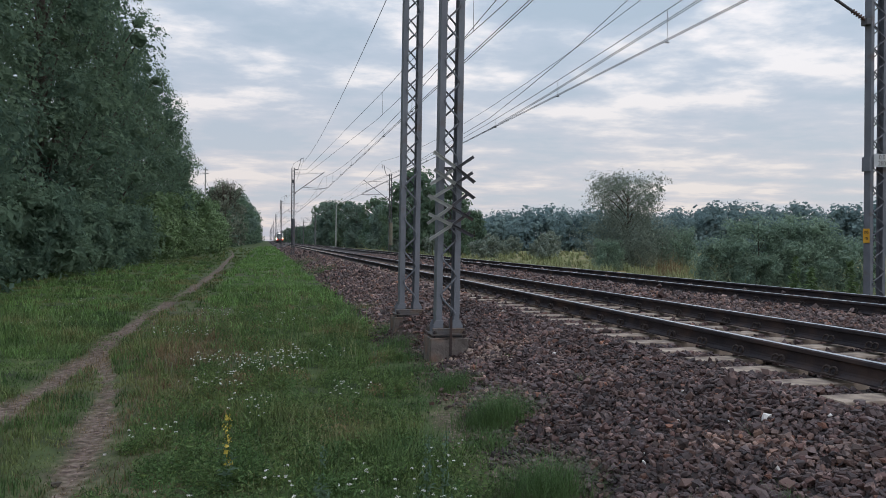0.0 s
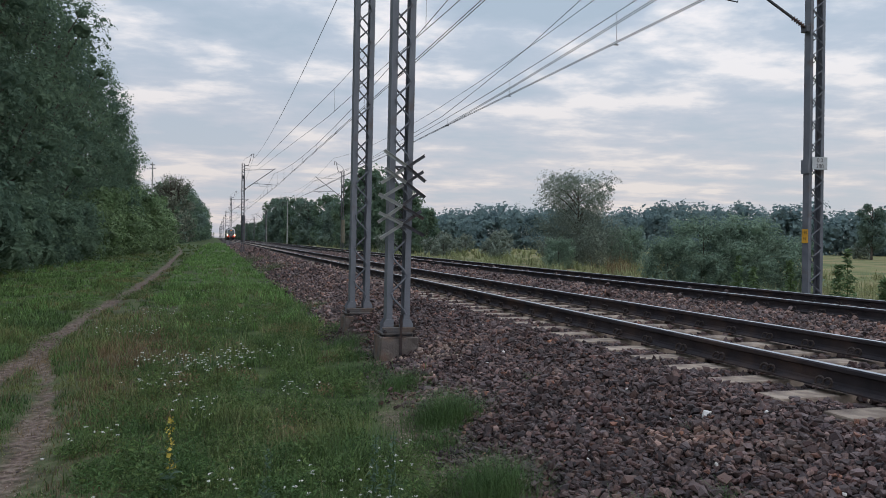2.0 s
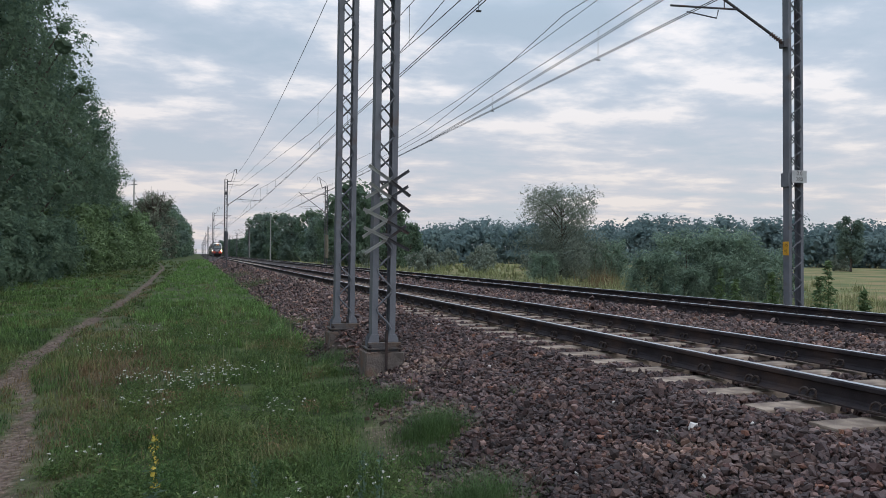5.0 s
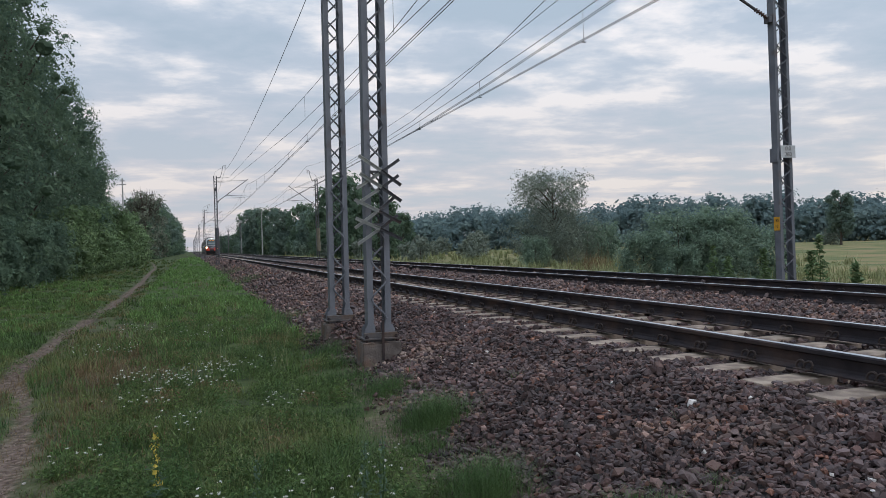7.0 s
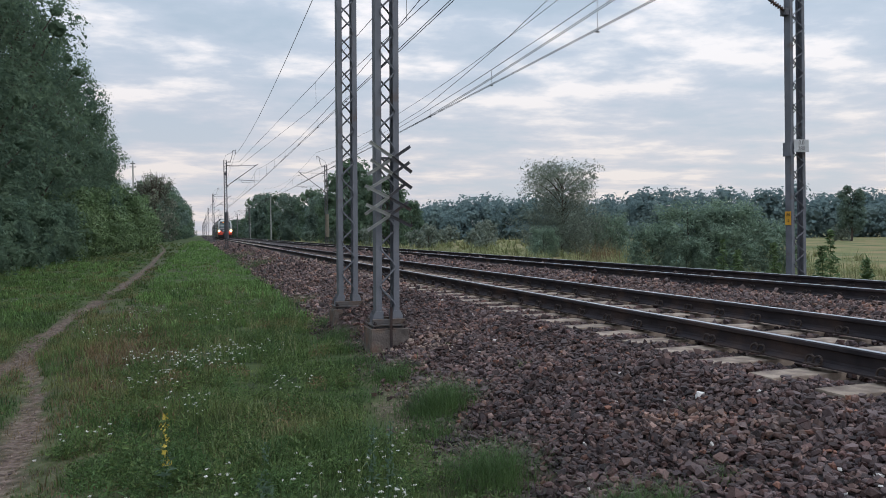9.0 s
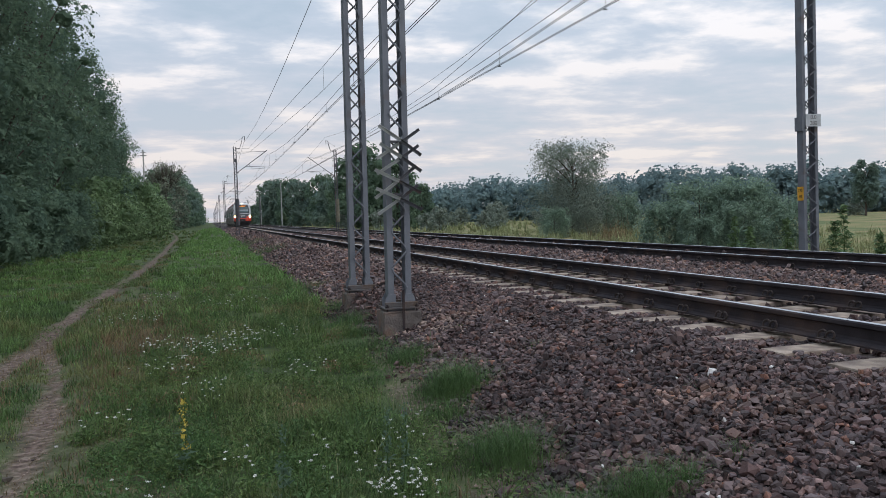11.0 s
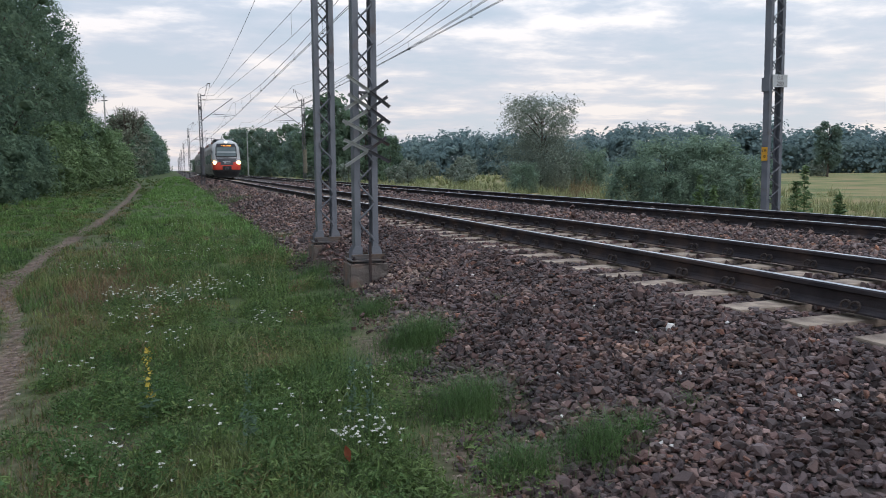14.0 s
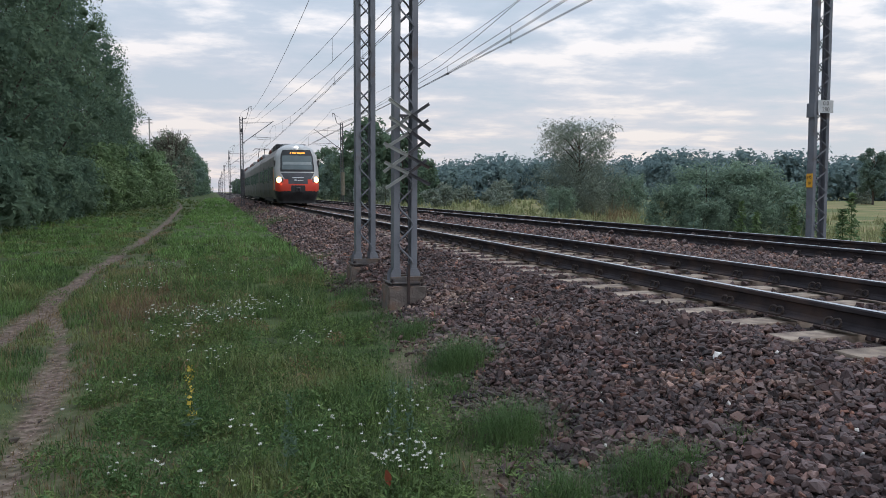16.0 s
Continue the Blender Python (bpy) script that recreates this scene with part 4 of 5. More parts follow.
def train():
    """The front's foot on the rail tops is the origin; the train stretches back along +y."""
    t = empty("passenger_train", pose(5.21, 60, RAIL_Z), "grey, white and red electric passenger train with lit headlights", "train")
    head = part("nose", nose_patch(-1.5, 1.5, 1.02, 4.05, 0, 36, 26), T_WHITE, t, "light grey rounded cab front", smooth=True)
    part("screen_surround", nose_patch(-0.77, 0.77, 2.16, 3.60, 0.006, 18, 12, 0.0), T_SEAL, head, "black windscreen surround", smooth=True)
    part("windscreen", nose_patch(-0.70, 0.70, 2.30, 3.22, 0.014, 16, 10, 0.0), T_GLASS, head, "dark sloping windscreen", smooth=True)
    # sky reflection low on the glass, painted as a pale band
    part("sun_blind", nose_patch(-0.66, 0.66, 2.62, 2.80, 0.018, 12, 2), T_REFLECT, head, "pale painted reflection on the windscreen", smooth=True)
    part("destination_display", nose_patch(-0.40, 0.46, 3.26, 3.50, 0.018, 8, 2), T_BLACK, head, smooth=True)
    for k in range(15):
        if k in (1, 6):
            continue
        u = -0.33 + 0.050 * k
        part("display_bar", nose_patch(u, u + 0.028, 3.33, 3.43, 0.024, 1, 1), T_LED, head, "amber glowing display bar")
    part("front_panel", nose_patch(-0.44, 0.44, 1.30, 2.08, 0.010, 16, 8, 0.72), T_DARK, head, "dark grey front panel", smooth=True)
    for s in (-1, 1):
        a, b = (0.44, 1.12) if s > 0 else (-1.12, -0.44)
        part("red_corner", nose_patch(a, b, 0.86, 1.66, 0.013, 12, 6), T_RED, head, "red lower corner panel", smooth=True)
        u = s * 0.83
        z = 1.62
        y = front_y(u, z)
        x = u * half_width(z)
        part("headlight", tubed([(x, y - 0.085, z), (x, y + 0.05, z)], [0.125, 0.14], 16), T_LAMP, head, "lit warm-white headlight")
        # glowing ring added round each lamp to imitate its orange glare
        part("lamp_reflector", tubed([(x, y - 0.055, z), (x, y + 0.05, z)], [0.185, 0.20], 18), T_GLARE, head, "glowing amber ring added for headlight glare")
        part("lamp_housing", nose_patch(min(s * 0.66, s * 1.0), max(s * 0.66, s * 1.0), 1.46, 1.74, 0.016, 6, 4), T_DARK, head, "black lamp housing", smooth=True)
        part("wiper", tubed([(s * 0.15, front_y(0.1, 2.1) - 0.04, 2.14), (s * 0.15 - 0.5, front_y(0.3, 2.3) - 0.05, 2.30)], 0.012, 5), T_BLACK, head)
        part("mirror", boxed((s * 1.42 - 0.04, 1.0, 2.5), (s * 1.42 + 0.06, 1.08, 2.9), 0.01), T_BLACK, head)
    part("front_band", nose_patch(-0.46, 0.46, 0.80, 1.36, 0.012, 10, 4), T_RED, head, "red front band", smooth=True)
    y = front_y(0, 3.78)
    part("top_headlight", tubed([(0, y - 0.11, 3.74), (0, y + 0.02, 3.74)], [0.095, 0.11], 16), T_LAMP_T, head, "lit white top headlight")
    part("lamp_hood", nose_patch(-0.34, 0.34, 3.62, 3.95, 0.06, 8, 4), T_WHITE, head, "raised hood round the top headlight", smooth=True)
    part("skirt", nose_patch(-1.5, 1.5, 0.12, 0.90, 0.014, 30, 8), T_BLACK, t, "black front skirt", smooth=True)
    part("coupler_recess", boxed((-0.46, front_y(0, 1.1) - 0.03, 0.78), (0.46, 0.4, 1.27), 0.03), T_BLACK, t)
    bm = boxed((-0.15, -0.32, 0.86), (0.15, 0.2, 1.14), 0.03)
    part("coupler", tube(bm, [(0, -0.32, 1.0), (0, 0.3, 1.0)], 0.09, 10), T_DARK, t)
    part("badge_bar", nose_patch(-0.26, 0.26, 1.74, 1.80, 0.016, 6, 1), M_PLATE, head)
    part("badge_bar", nose_patch(-0.02, 0.24, 1.56, 1.61, 0.016, 4, 1), M_PLATE, head)
    part("badge_disc", tubed([(-0.16, front_y(-0.1, 1.6) - 0.02, 1.58), (-0.16, front_y(-0.1, 1.6) + 0.02, 1.58)], 0.09, 14), M_PLATE, head)
    zs = [0.35, 0.6, 1.0, 1.6, 2.2, 2.8, 3.2, 3.5, 3.7, 3.85, 3.95, 4.02]
    y0 = 0.62
    for car in range(4):
        length = 17.6
        prof = [(half_width(z), z) for z in zs] + [(-half_width(z), z) for z in zs[::-1]]
        body = sweep_y(prof, y0 + (0.1 if car else 1.2), y0 + length - 0.5, "car_body", T_GREY, t, 1, "grey passenger car body")
        me = bmesh.new()
        me.from_mesh(body.data)
        me.edges.ensure_lookup_table()
        bmesh.ops.holes_fill(me, edges=[e for e in me.edges if e.is_boundary], sides=0)
        me.to_mesh(body.data)
        me.free()
        part("roof_panel", boxed((-0.72, y0 + 1.2, 3.90), (0.72, y0 + length - 1, 4.06), 0.05), T_ROOF, body, "grey roof panel")
        for k in range(4):
            ya = y0 + 3.6 + 2.9 * k
            if car == 0 and k == 0:
                continue
            part("roof_unit", boxed((-0.85, ya, 3.96), (0.85, ya + 1.7, 4.28 - 0.05 * (k % 2)), 0.08), (T_ROOF, T_BRICK, T_DARK, T_BRICK)[k], body, "roof equipment box")
        for s in (-1, 1):
            for k in range(8):
                ya = y0 + 1.9 + 1.95 * k
                if k in (2, 5):
                    part("door", boxed((s * 1.435 - 0.012, ya, 0.62), (s * 1.435 + 0.012, ya + 1.35, 2.72), 0.01), T_DARK, body, "dark sliding door")
                    part("door_window", boxed((s * 1.452 - 0.006, ya + 0.15, 1.5), (s * 1.452 + 0.006, ya + 1.2, 2.5), 0.004), T_GLASS, body)
                else:
                    part("window", boxed((s * 1.425 - 0.012, ya, 1.62), (s * 1.425 + 0.014, ya + 1.5, 2.55), 0.01), T_GLASS, body, "dark tinted window")
            if car == 0:
                part("corner_stripe", boxed((s * 1.436 - 0.006, y0 + 1.25, 0.95), (s * 1.436 + 0.006, y0 + 1.5, 2.4)), T_ORANGE, body, "orange corner stripe")
            part("underframe", boxed((s * 1.15 - 0.12, y0 + 4, 0.18), (s * 1.15 + 0.12, y0 + length - 5, 0.50), 0.02), T_BLACK, body)
        for yb in (y0 + 1.6, y0 + length - 4.2):
            bm = boxed((-1.05, yb, 0.25), (1.05, yb + 2.4, 0.6), 0.03)
            for yy in (yb + 0.3, yb + 2.1):
                for s in (-1, 1):
                    tube(bm, [(s * 0.69, yy, 0.42), (s * 0.82, yy, 0.42)], 0.42, 20)
            part("bogie", bm, T_BLACK, t, "black bogie")
        if car == 0:
            part("roof_locker", boxed((-0.98, y0 + 4.4, 3.80), (-0.10, y0 + 7.2, 4.22), 0.06), T_BLACK, body, "black roof locker behind the cab")
        if car == 2:
            yp = y0 + 2.4
            bm = bmesh.new()
            for s in (-1, 1):
                tube(bm, [(s * 0.5, yp, 4.2), (s * 0.35, yp + 1.3, 4.75), (s * 0.3, yp + 0.2, 5.60)], 0.035, 6)
                tube(bm, [(s * 0.2, yp + 0.05 + 0.1 * s, 5.62), (s * 0.75, yp + 0.1, 5.70), (s * 0.98, yp + 0.1, 5.45)], 0.03, 6)
            tube(bm, [(-0.75, yp + 0.1, 5.70), (0.75, yp + 0.1, 5.70)], 0.035, 6)
            tube(bm, [(-0.75, yp + 0.4, 5.70), (0.75, yp + 0.4, 5.70)], 0.035, 6)
            tube(bm, [(-0.6, yp - 0.4, 4.2), (0.6, yp - 0.4, 4.2)], 0.05, 6)
            part("pantograph", bm, T_DARK, body, "raised pantograph")
        if car:
            part("gangway", boxed((-1.0, y0 - 0.5, 0.6), (1.0, y0 + 0.1, 3.7), 0.04), T_BLACK, t, "black gangway bellows")
        y0 += length
    return t


TRAIN = train()


# ---- trees and shrubs ----
def leaf_quads(C, N, size, r, slim=0.55, loose=0.75):
    """Folded diamond leaves at C, facing roughly along N."""
    n = len(C)
    N = N + r.normal(size=(n, 3)) * loose
    N /= np.linalg.norm(N, axis=1)[:, None]
    A = np.cross(N, r.normal(size=(n, 3)))
    A /= np.linalg.norm(A, axis=1)[:, None]
    B = np.cross(N, A)
    s = (size * r.lognormal(0, 0.3, n))[:, None]
    A, B, N = A * s, B * s * slim, N * s * 0.18
    V = np.stack([C - A, C - B + N, C + A, C + B + N], 1).reshape(-1, 3)
    return V, np.arange(4 * n).reshape(-1, 4)


def blob_leaves(blobs, n, size, r, slim=0.55, clumps=80, spread=0.12, loose=0.45, inner=0.58):
    """Leaves in tufts over the outer part of ellipsoids (x, y, z, rx, ry, rz)."""
    blobs = np.asarray(blobs, float)
    w = (blobs[:, 3] * blobs[:, 5])
    pick = r.choice(len(blobs), len(blobs) * clumps, p=w / w.sum())
    d = r.normal(size=(len(pick), 3))
    d /= np.linalg.norm(d, axis=1)[:, None]
    rad = r.uniform(inner, 1.06, len(pick))
    cl = blobs[pick, :3] + d * rad[:, None] * blobs[pick, 3:]
    k = r.integers(0, len(cl), n)
    C = cl[k] + r.normal(size=(n, 3)) * spread * blobs[pick[k], 3:4]
    N = d[k] + np.array([0, 0, 0.35])
    return leaf_quads(C, N, size, r, slim, loose)


def leafy_core(blobs, r, scale):
    """Ragged inner masses of foliage inside the ellipsoids."""
    bm = bmesh.new()
    bmesh.ops.create_icosphere(bm, subdivisions=2, radius=1.0)
    bm.verts.index_update()
    cv, cf = np.array([v.co[:] for v in bm.verts]), np.array([[v.index for v in f.verts] for f in bm.faces])
    bm.free()
    Q = np.asarray(blobs, float)
    rough = scale * r.uniform(0.72, 1.12, (len(Q), len(cv), 1))
    CV = cv[None] * rough * Q[:, None, 3:] + Q[:, None, :3]
    CF = cf[None] + (np.arange(len(Q)) * len(cv))[:, None, None]
    return CV.reshape(-1, 3), CF.reshape(-1, 3)


def tree(name, m, height, radius, leaf_mat, label, category="tree", group="", n=9000, leaf=0.17, low=0.12, blobs=16, seed=1, slim=0.55, trunk=0.018, dead=0, lean=0.0, shape=(0.70, 0.95, 1.0, 0.80, 0.45), core=0.0, inner=0.58):
    r = np.random.default_rng(seed)
    t = empty(name, m, label, category, group)
    B, limbs = [], bmesh.new()
    for k in range(blobs):
        f = low + (0.97 - low) * (k + 0.5) / blobs
        a = 2.4 * k + r.uniform(-0.5, 0.5)
        wide = radius * float(np.interp(f, [0.05, 0.25, 0.5, 0.78, 1.0], shape))
        off = wide * r.uniform(0.30, 0.78)
        s = radius * r.uniform(0.30, 0.50) * (1.05 - 0.28 * f)
        c = (off * math.cos(a) + lean * f * height, off * math.sin(a), f * height)
        c = (c[0], c[1], min(c[2], height - s * 0.8))
        B.append((*c, s, s, s * r.uniform(0.75, 1.0)))
        z0 = max(0.08, f - 0.22) * height
        tube(limbs, [(lean * z0, 0, z0), (c[0] * 0.5, c[1] * 0.5, (z0 + c[2]) / 2 + 0.2), c], [height * trunk * 0.34, height * trunk * 0.2, height * trunk * 0.05], 5)
    part("branchwork", limbs, M_BARK, t)
    part("trunk", tubed([(0, 0, -0.3), (0.02, 0.0, 0.12 * height), (lean * 0.5 * height + 0.05, 0.03, 0.5 * height), (lean * height * 0.9, 0, 0.9 * height)],
                        [height * trunk * 1.25, height * trunk, height * trunk * 0.6, height * trunk * 0.1], 8), M_BARK, t)
    if dead:
        tw = bmesh.new()
        for k in range(dead):
            a, rr = r.uniform(0, 6.28), r.uniform(0.1, 0.95) * radius
            zb = height * r.uniform(0.6, 0.8)
            tip = (rr * math.cos(a), rr * math.sin(a), height * r.uniform(0.80, 1.06))
            tube(tw, [(tip[0] * 0.5, tip[1] * 0.5, zb), (tip[0] * 0.8, tip[1] * 0.8, (zb + tip[2]) / 2), tip], [0.06, 0.035, 0.012], 4)
        part("bare_twigs", tw, M_BARK, t, "bare grey twigs above the crown")
    if core:
        CV, CF = leafy_core(B, r, core)
        CV[:, 2] = np.maximum(CV[:, 2], 0.02)
        np_mesh("inner_foliage", CV, CF, leaf_mat, t)
    V, F = blob_leaves(B, n, leaf, r, slim, inner=inner)
    V[:, 2] = np.maximum(V[:, 2], 0.02)
    np_mesh("crown", V, F, leaf_mat, t)
    return t


def rows_of(base, places):
    """Copies of the base trees at (x, y, turn, scale)."""
    for k, (x, y, turn, s) in enumerate(places):
        copy_thing(base[k % len(base)], pose(x, y, float(ground_z(x, y)) - 0.05, 0, 0, turn) @ Matrix.Diagonal((s, s, s, 1)))


rr = np.random.default_rng(3)
G_OAK = "broad-leaved trees at the wood's edge"
oaks = [tree("oak_tree", pose(-11.8 - 0.8 * k, 19 + 8 * k, 0), 20 + k, 4.9, M_LEAF, "tall dark green broad-leaved tree at the wood's edge", "tree", G_OAK, 19000, 0.118, 0.08, 32, 11 + k, core=0.30) for k in range(3)]
rows_of(oaks, [(-11.4, 43, 40, 1.0), (-12.2, 50, 120, 1.04), (-11.3, 57, 200, 0.98), (-11.5, 64, 290, 0.93), (-11.2, 71, 10, 0.88), (-11.1, 78, 80, 0.78),
               (-10.6, 85, 160, 0.72), (-10.3, 92, 230, 0.63), (-10.8, 99, 330, 0.55),
               (-18, 24, 70, 1.0), (-19, 34, 150, 1.05), (-11.8, 11, 50, 1.0)])
G_HEDGE = "shrubs along the wood"
hedge = [tree("shrub", pose(-8.6, (23, 60, 63)[k], 0), 3.4 + 0.5 * k, 2.2, (M_LEAF, M_LEAF_B, M_LEAF_B)[k], "dense green shrub at the foot of the wood", "shrub", G_HEDGE, 4200, 0.10, 0.08, 13, 41 + k, trunk=0.014, core=0.42) for k in range(3)]
rows_of(hedge, [(-9.3 + rr.uniform(-0.4, 0.4), 14 + 3.3 * k, rr.uniform(0, 360), rr.uniform(0.8, 1.1)) for k in range(3)])
rows_of(hedge[:1], [(-8.9 + rr.uniform(-0.5, 0.4), 25 + 3.2 * k, rr.uniform(0, 360), rr.uniform(0.85, 1.2)) for k in range(10)])
rows_of(hedge[1:], [(-8.4 + rr.uniform(-0.5, 0.4), 38 + 3.4 * k, rr.uniform(0, 360), rr.uniform(0.85, 1.15) * (1 + 0.028 * k)) for k in range(6, 24)])
G_FAR_L = "trees along the line"
far_l = [tree("lime_tree", pose(-11.0, 182 + 14 * k, 0), 13.5 + k, 5.2, (M_LEAF, M_LEAF_M_HAZE)[k % 2], "rounded dark green tree beside the line", "tree", G_FAR_L, 2800, 0.40, 0.06, 16, 61 + k, core=0.52) for k in range(2)]
tree("half_bare_tree", pose(-8.4, 164, 0), 14.0, 5.0, M_LEAF_D, "tree with thin brownish crown and bare top twigs", "tree", "", 4200, 0.22, 0.12, 16, 66, dead=110, shape=(0.75, 1.0, 1.0, 0.85, 0.55))
rows_of(far_l, [(-10.2 + rr.uniform(-0.6, 0.6), 210 + 16 * k, rr.uniform(0, 360), rr.uniform(1.0, 1.15) * (1 + 0.02 * k)) for k in range(22)])
G_FAR_R = "trees beyond the far track"
far_r = [tree("maple_tree", pose(20.5 + 3 * k, 103 + 9 * k, 0), 12.0 - k, 4.4, (M_LEAF, M_LEAF_M_HAZE)[k % 2], "dark green broad-leaved tree beyond the tracks", "tree", G_FAR_R, 4600, 0.24, 0.05, 18, 71 + k, core=0.52) for k in range(2)]
rows_of(far_r, [(25.5, 104, 40, 0.86), (26, 124, 70, 0.95), (31, 135, 140, 1.0), (28, 147, 10, 0.9), (27, 163, 210, 0.85), (27, 178, 300, 1.0), (28, 196, 90, 1.15), (25, 214, 30, 1.2),
                (24, 236, 160, 1.25), (21, 262, 250, 1.45), (22, 290, 70, 1.45), (22, 320, 10, 1.05), (20, 355, 120, 0.80), (20, 390, 10, 0.9), (19, 430, 100, 0.85), (19, 470, 200, 1.0), (18, 520, 60, 0.95), (18, 580, 150, 1.05), (18, 650, 240, 1.1), (18, 740, 30, 1.1), (33, 118, 60, 0.62), (31, 128, 200, 0.7), (36, 135, 10, 0.7)])
willow = tree("willow_tree", pose(27.35, 53.6, -0.3), 7.55, 3.75, M_LEAF_W, "grey-green willow with airy crown in the meadow", "tree", "", 32000, 0.085, 0.04, 44, 81, slim=0.30, trunk=0.02, shape=(0.75, 1.0, 1.0, 1.0, 0.9), inner=0.36)
G_BUSH = "willow bushes beside the far track"
bush = tree("willow_bush", pose(16.6, 22.8, -0.2), 2.85, 1.75, M_LEAF_V, "grey-green willow bush beside the far track", "bush", G_BUSH, 8500, 0.066, 0.02, 20, 91, slim=0.32, trunk=0.012, inner=0.35, core=0.32)
rows_of([bush], [(18.3, 22.4, 130, 1.05), (15.4, 23.2, 250, 0.72), (19.5, 22.0, 20, 0.80), (17.4, 21.4, 70, 0.7), (15.9, 21.9, 190, 0.55), (31.0, 52.5, 30, 1.2), (24.5, 51.0, 200, 0.85), (16.4, 11.6, 310, 0.58)])
tree("young_oak_tree", pose(18.5, 11.3, -0.2), 8.4, 3.0, M_LEAF, "dark young oak with low hanging boughs", "tree", "", 9000, 0.10, 0.36, 22, 95, core=0.4)
field_tree = tree("field_tree", pose(96, 91, -0.4), 8.6, 2.5, M_LEAF_M_HAZE, "lone dark tree in the meadow", "tree", "", 6000, 0.15, 0.22, 18, 97, core=0.45, shape=(0.3, 0.8, 1.0, 1.0, 0.7))
shrub_far = tree("round_shrub", pose(49, 126, -0.4), 4.2, 2.6, M_LEAF_W, "round grey-green shrub in the meadow", "shrub", "round shrubs in the meadow", 2600, 0.17, 0.03, 9, 99)
rows_of([shrub_far], [(57, 118, 60, 0.72), (44, 131, 130, 0.8), (36, 112, 10, 0.6), (85, 105, 210, 0.8), (98, 95, 300, 0.7), (110, 88, 40, 0.9), (24, 84, 80, 0.55), (28, 92, 150, 0.75), (33, 88, 220, 0.6), (38, 98, 300, 0.8), (44, 96, 20, 0.62), (21.5, 97, 100, 0.7), (30, 78, 10, 0.42), (52, 92, 190, 0.6), (19.5, 110, 60, 0.8), (41, 84, 140, 0.4), (60, 100, 250, 0.7), (74, 98, 330, 0.6)])


def woods():
    r = np.random.default_rng(5)
    line = [(26, 262), (40, 205), (62, 185), (95, 165), (125, 140), (155, 105), (185, 60), (215, 10)]
    B = []
    for (x0, y0), (x1, y1) in zip(line, line[1:]):
        n = int(math.hypot(x1 - x0, y1 - y0) / 1.5)
        for k in range(n):
            u = (k + r.uniform()) / n
            d = (0, 6, 12)[k % 3] + r.uniform(-2, 2)
            h = r.uniform(8.0, 11.2) + 0.12 * d + 0.7 * math.sin(0.21 * k + x0)
            x, y = x0 + (x1 - x0) * u + 0.4 * d, y0 + (y1 - y0) * u + 0.9 * d
            h *= float(np.interp(math.degrees(math.atan2(x, y)), [30, 36, 42, 45, 60], [1.0, 1.10, 1.12, 0.90, 0.84]))
            w = r.uniform(2.2, 3.6)
            B += [(x, y, h - w * 0.9, w, w, w * 0.9), (x + r.normal(), y, h * 0.55, w * 1.3, w * 1.3, h * 0.28), (x + r.normal(), y - 1, h * 0.22, w * 1.5, w * 1.5, h * 0.24)]
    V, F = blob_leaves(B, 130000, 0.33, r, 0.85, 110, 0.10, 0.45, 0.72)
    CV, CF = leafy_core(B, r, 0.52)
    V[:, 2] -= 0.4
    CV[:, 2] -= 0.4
    tagged(np_mesh("shaded_woods", CV, CF, M_LEAF_F_HAZE), "dense inner foliage of the distant woods", "woods", kind="stuff")
    tagged(np_mesh("distant_woods", V, F, M_LEAF_F_HAZE), "distant belt of dark green mixed woods", "woods", kind="stuff")


woods()


# ---- poles ----
def telegraph_pole(x, y, h, label, arms=True):
    p = empty("telegraph_pole", pose(x, y, float(ground_z(x, y))), label, "pole", "poles along the line")
    part("pole", tubed([(0, 0, -0.3), (0, 0, h)], [0.14, 0.09], 8), M_POLE, p)
    if arms:
        part("cross_arm", boxed((-0.45, -0.05, h - 0.9), (0.45, 0.05, h - 0.8)), M_STEEL_D, p)
        part("cross_arm", boxed((-0.35, -0.05, h - 0.4), (0.35, 0.05, h - 0.3)), M_STEEL_D, p)


telegraph_pole(-8.9, 118, 12.3, "slim grey pole with short cross arms above the shrubs")
for x, y, h in ((14.2, 158, 9.3), (14.2, 224, 8.6), (14.3, 300, 8.8)):
    telegraph_pole(x, y, h, "plain pale concrete pole beyond the tracks", False)
for x, y in ((14.6, 82.0), (14.9, 82.4)):
    s = empty("marker_post", pose(x, y, float(ground_z(x, y))), "short white marker post in the grass", "post", "marker posts")
    part("post", tubed([(0, 0, -0.1), (0, 0, 2.1)], 0.035, 6), M_PLATE, s)
    part("cap_plate", boxed((-0.12, -0.02, 1.9), (0.12, 0.02, 2.25), 0.005), M_BOX, s)


# ---- grass and flowers ----
def blades(X, Y, h, w, r, bend=0.85):
    """Curved blades of three triangles each."""
    n = len(X)
    a = r.uniform(0, 2 * np.pi, n)
    d = np.stack([np.cos(a), np.sin(a), np.zeros(n)], 1)
    s = np.stack([-np.sin(a), np.cos(a), np.zeros(n)], 1) * w[:, None]
    base = np.stack([X, Y, ground_z(X, Y) - 0.01], 1)
    up = np.array([0, 0, 1.0]) * h[:, None]
    b = (r.uniform(0.1, 1, n) * bend * h)[:, None] * d
    mid = base + 0.55 * up + 0.3 * b
    tip = base + up * r.uniform(0.8, 1, n)[:, None] + b
    V = np.stack([base - s, base + s, mid + 0.7 * s, mid - 0.7 * s, tip], 1).reshape(-1, 3)
    k = np.arange(n)[:, None] * 5
    F = np.concatenate([k + np.array([[0, 1, 2]]), k + np.array([[0, 2, 3]]), k + np.array([[3, 2, 4]])])
    return V, F


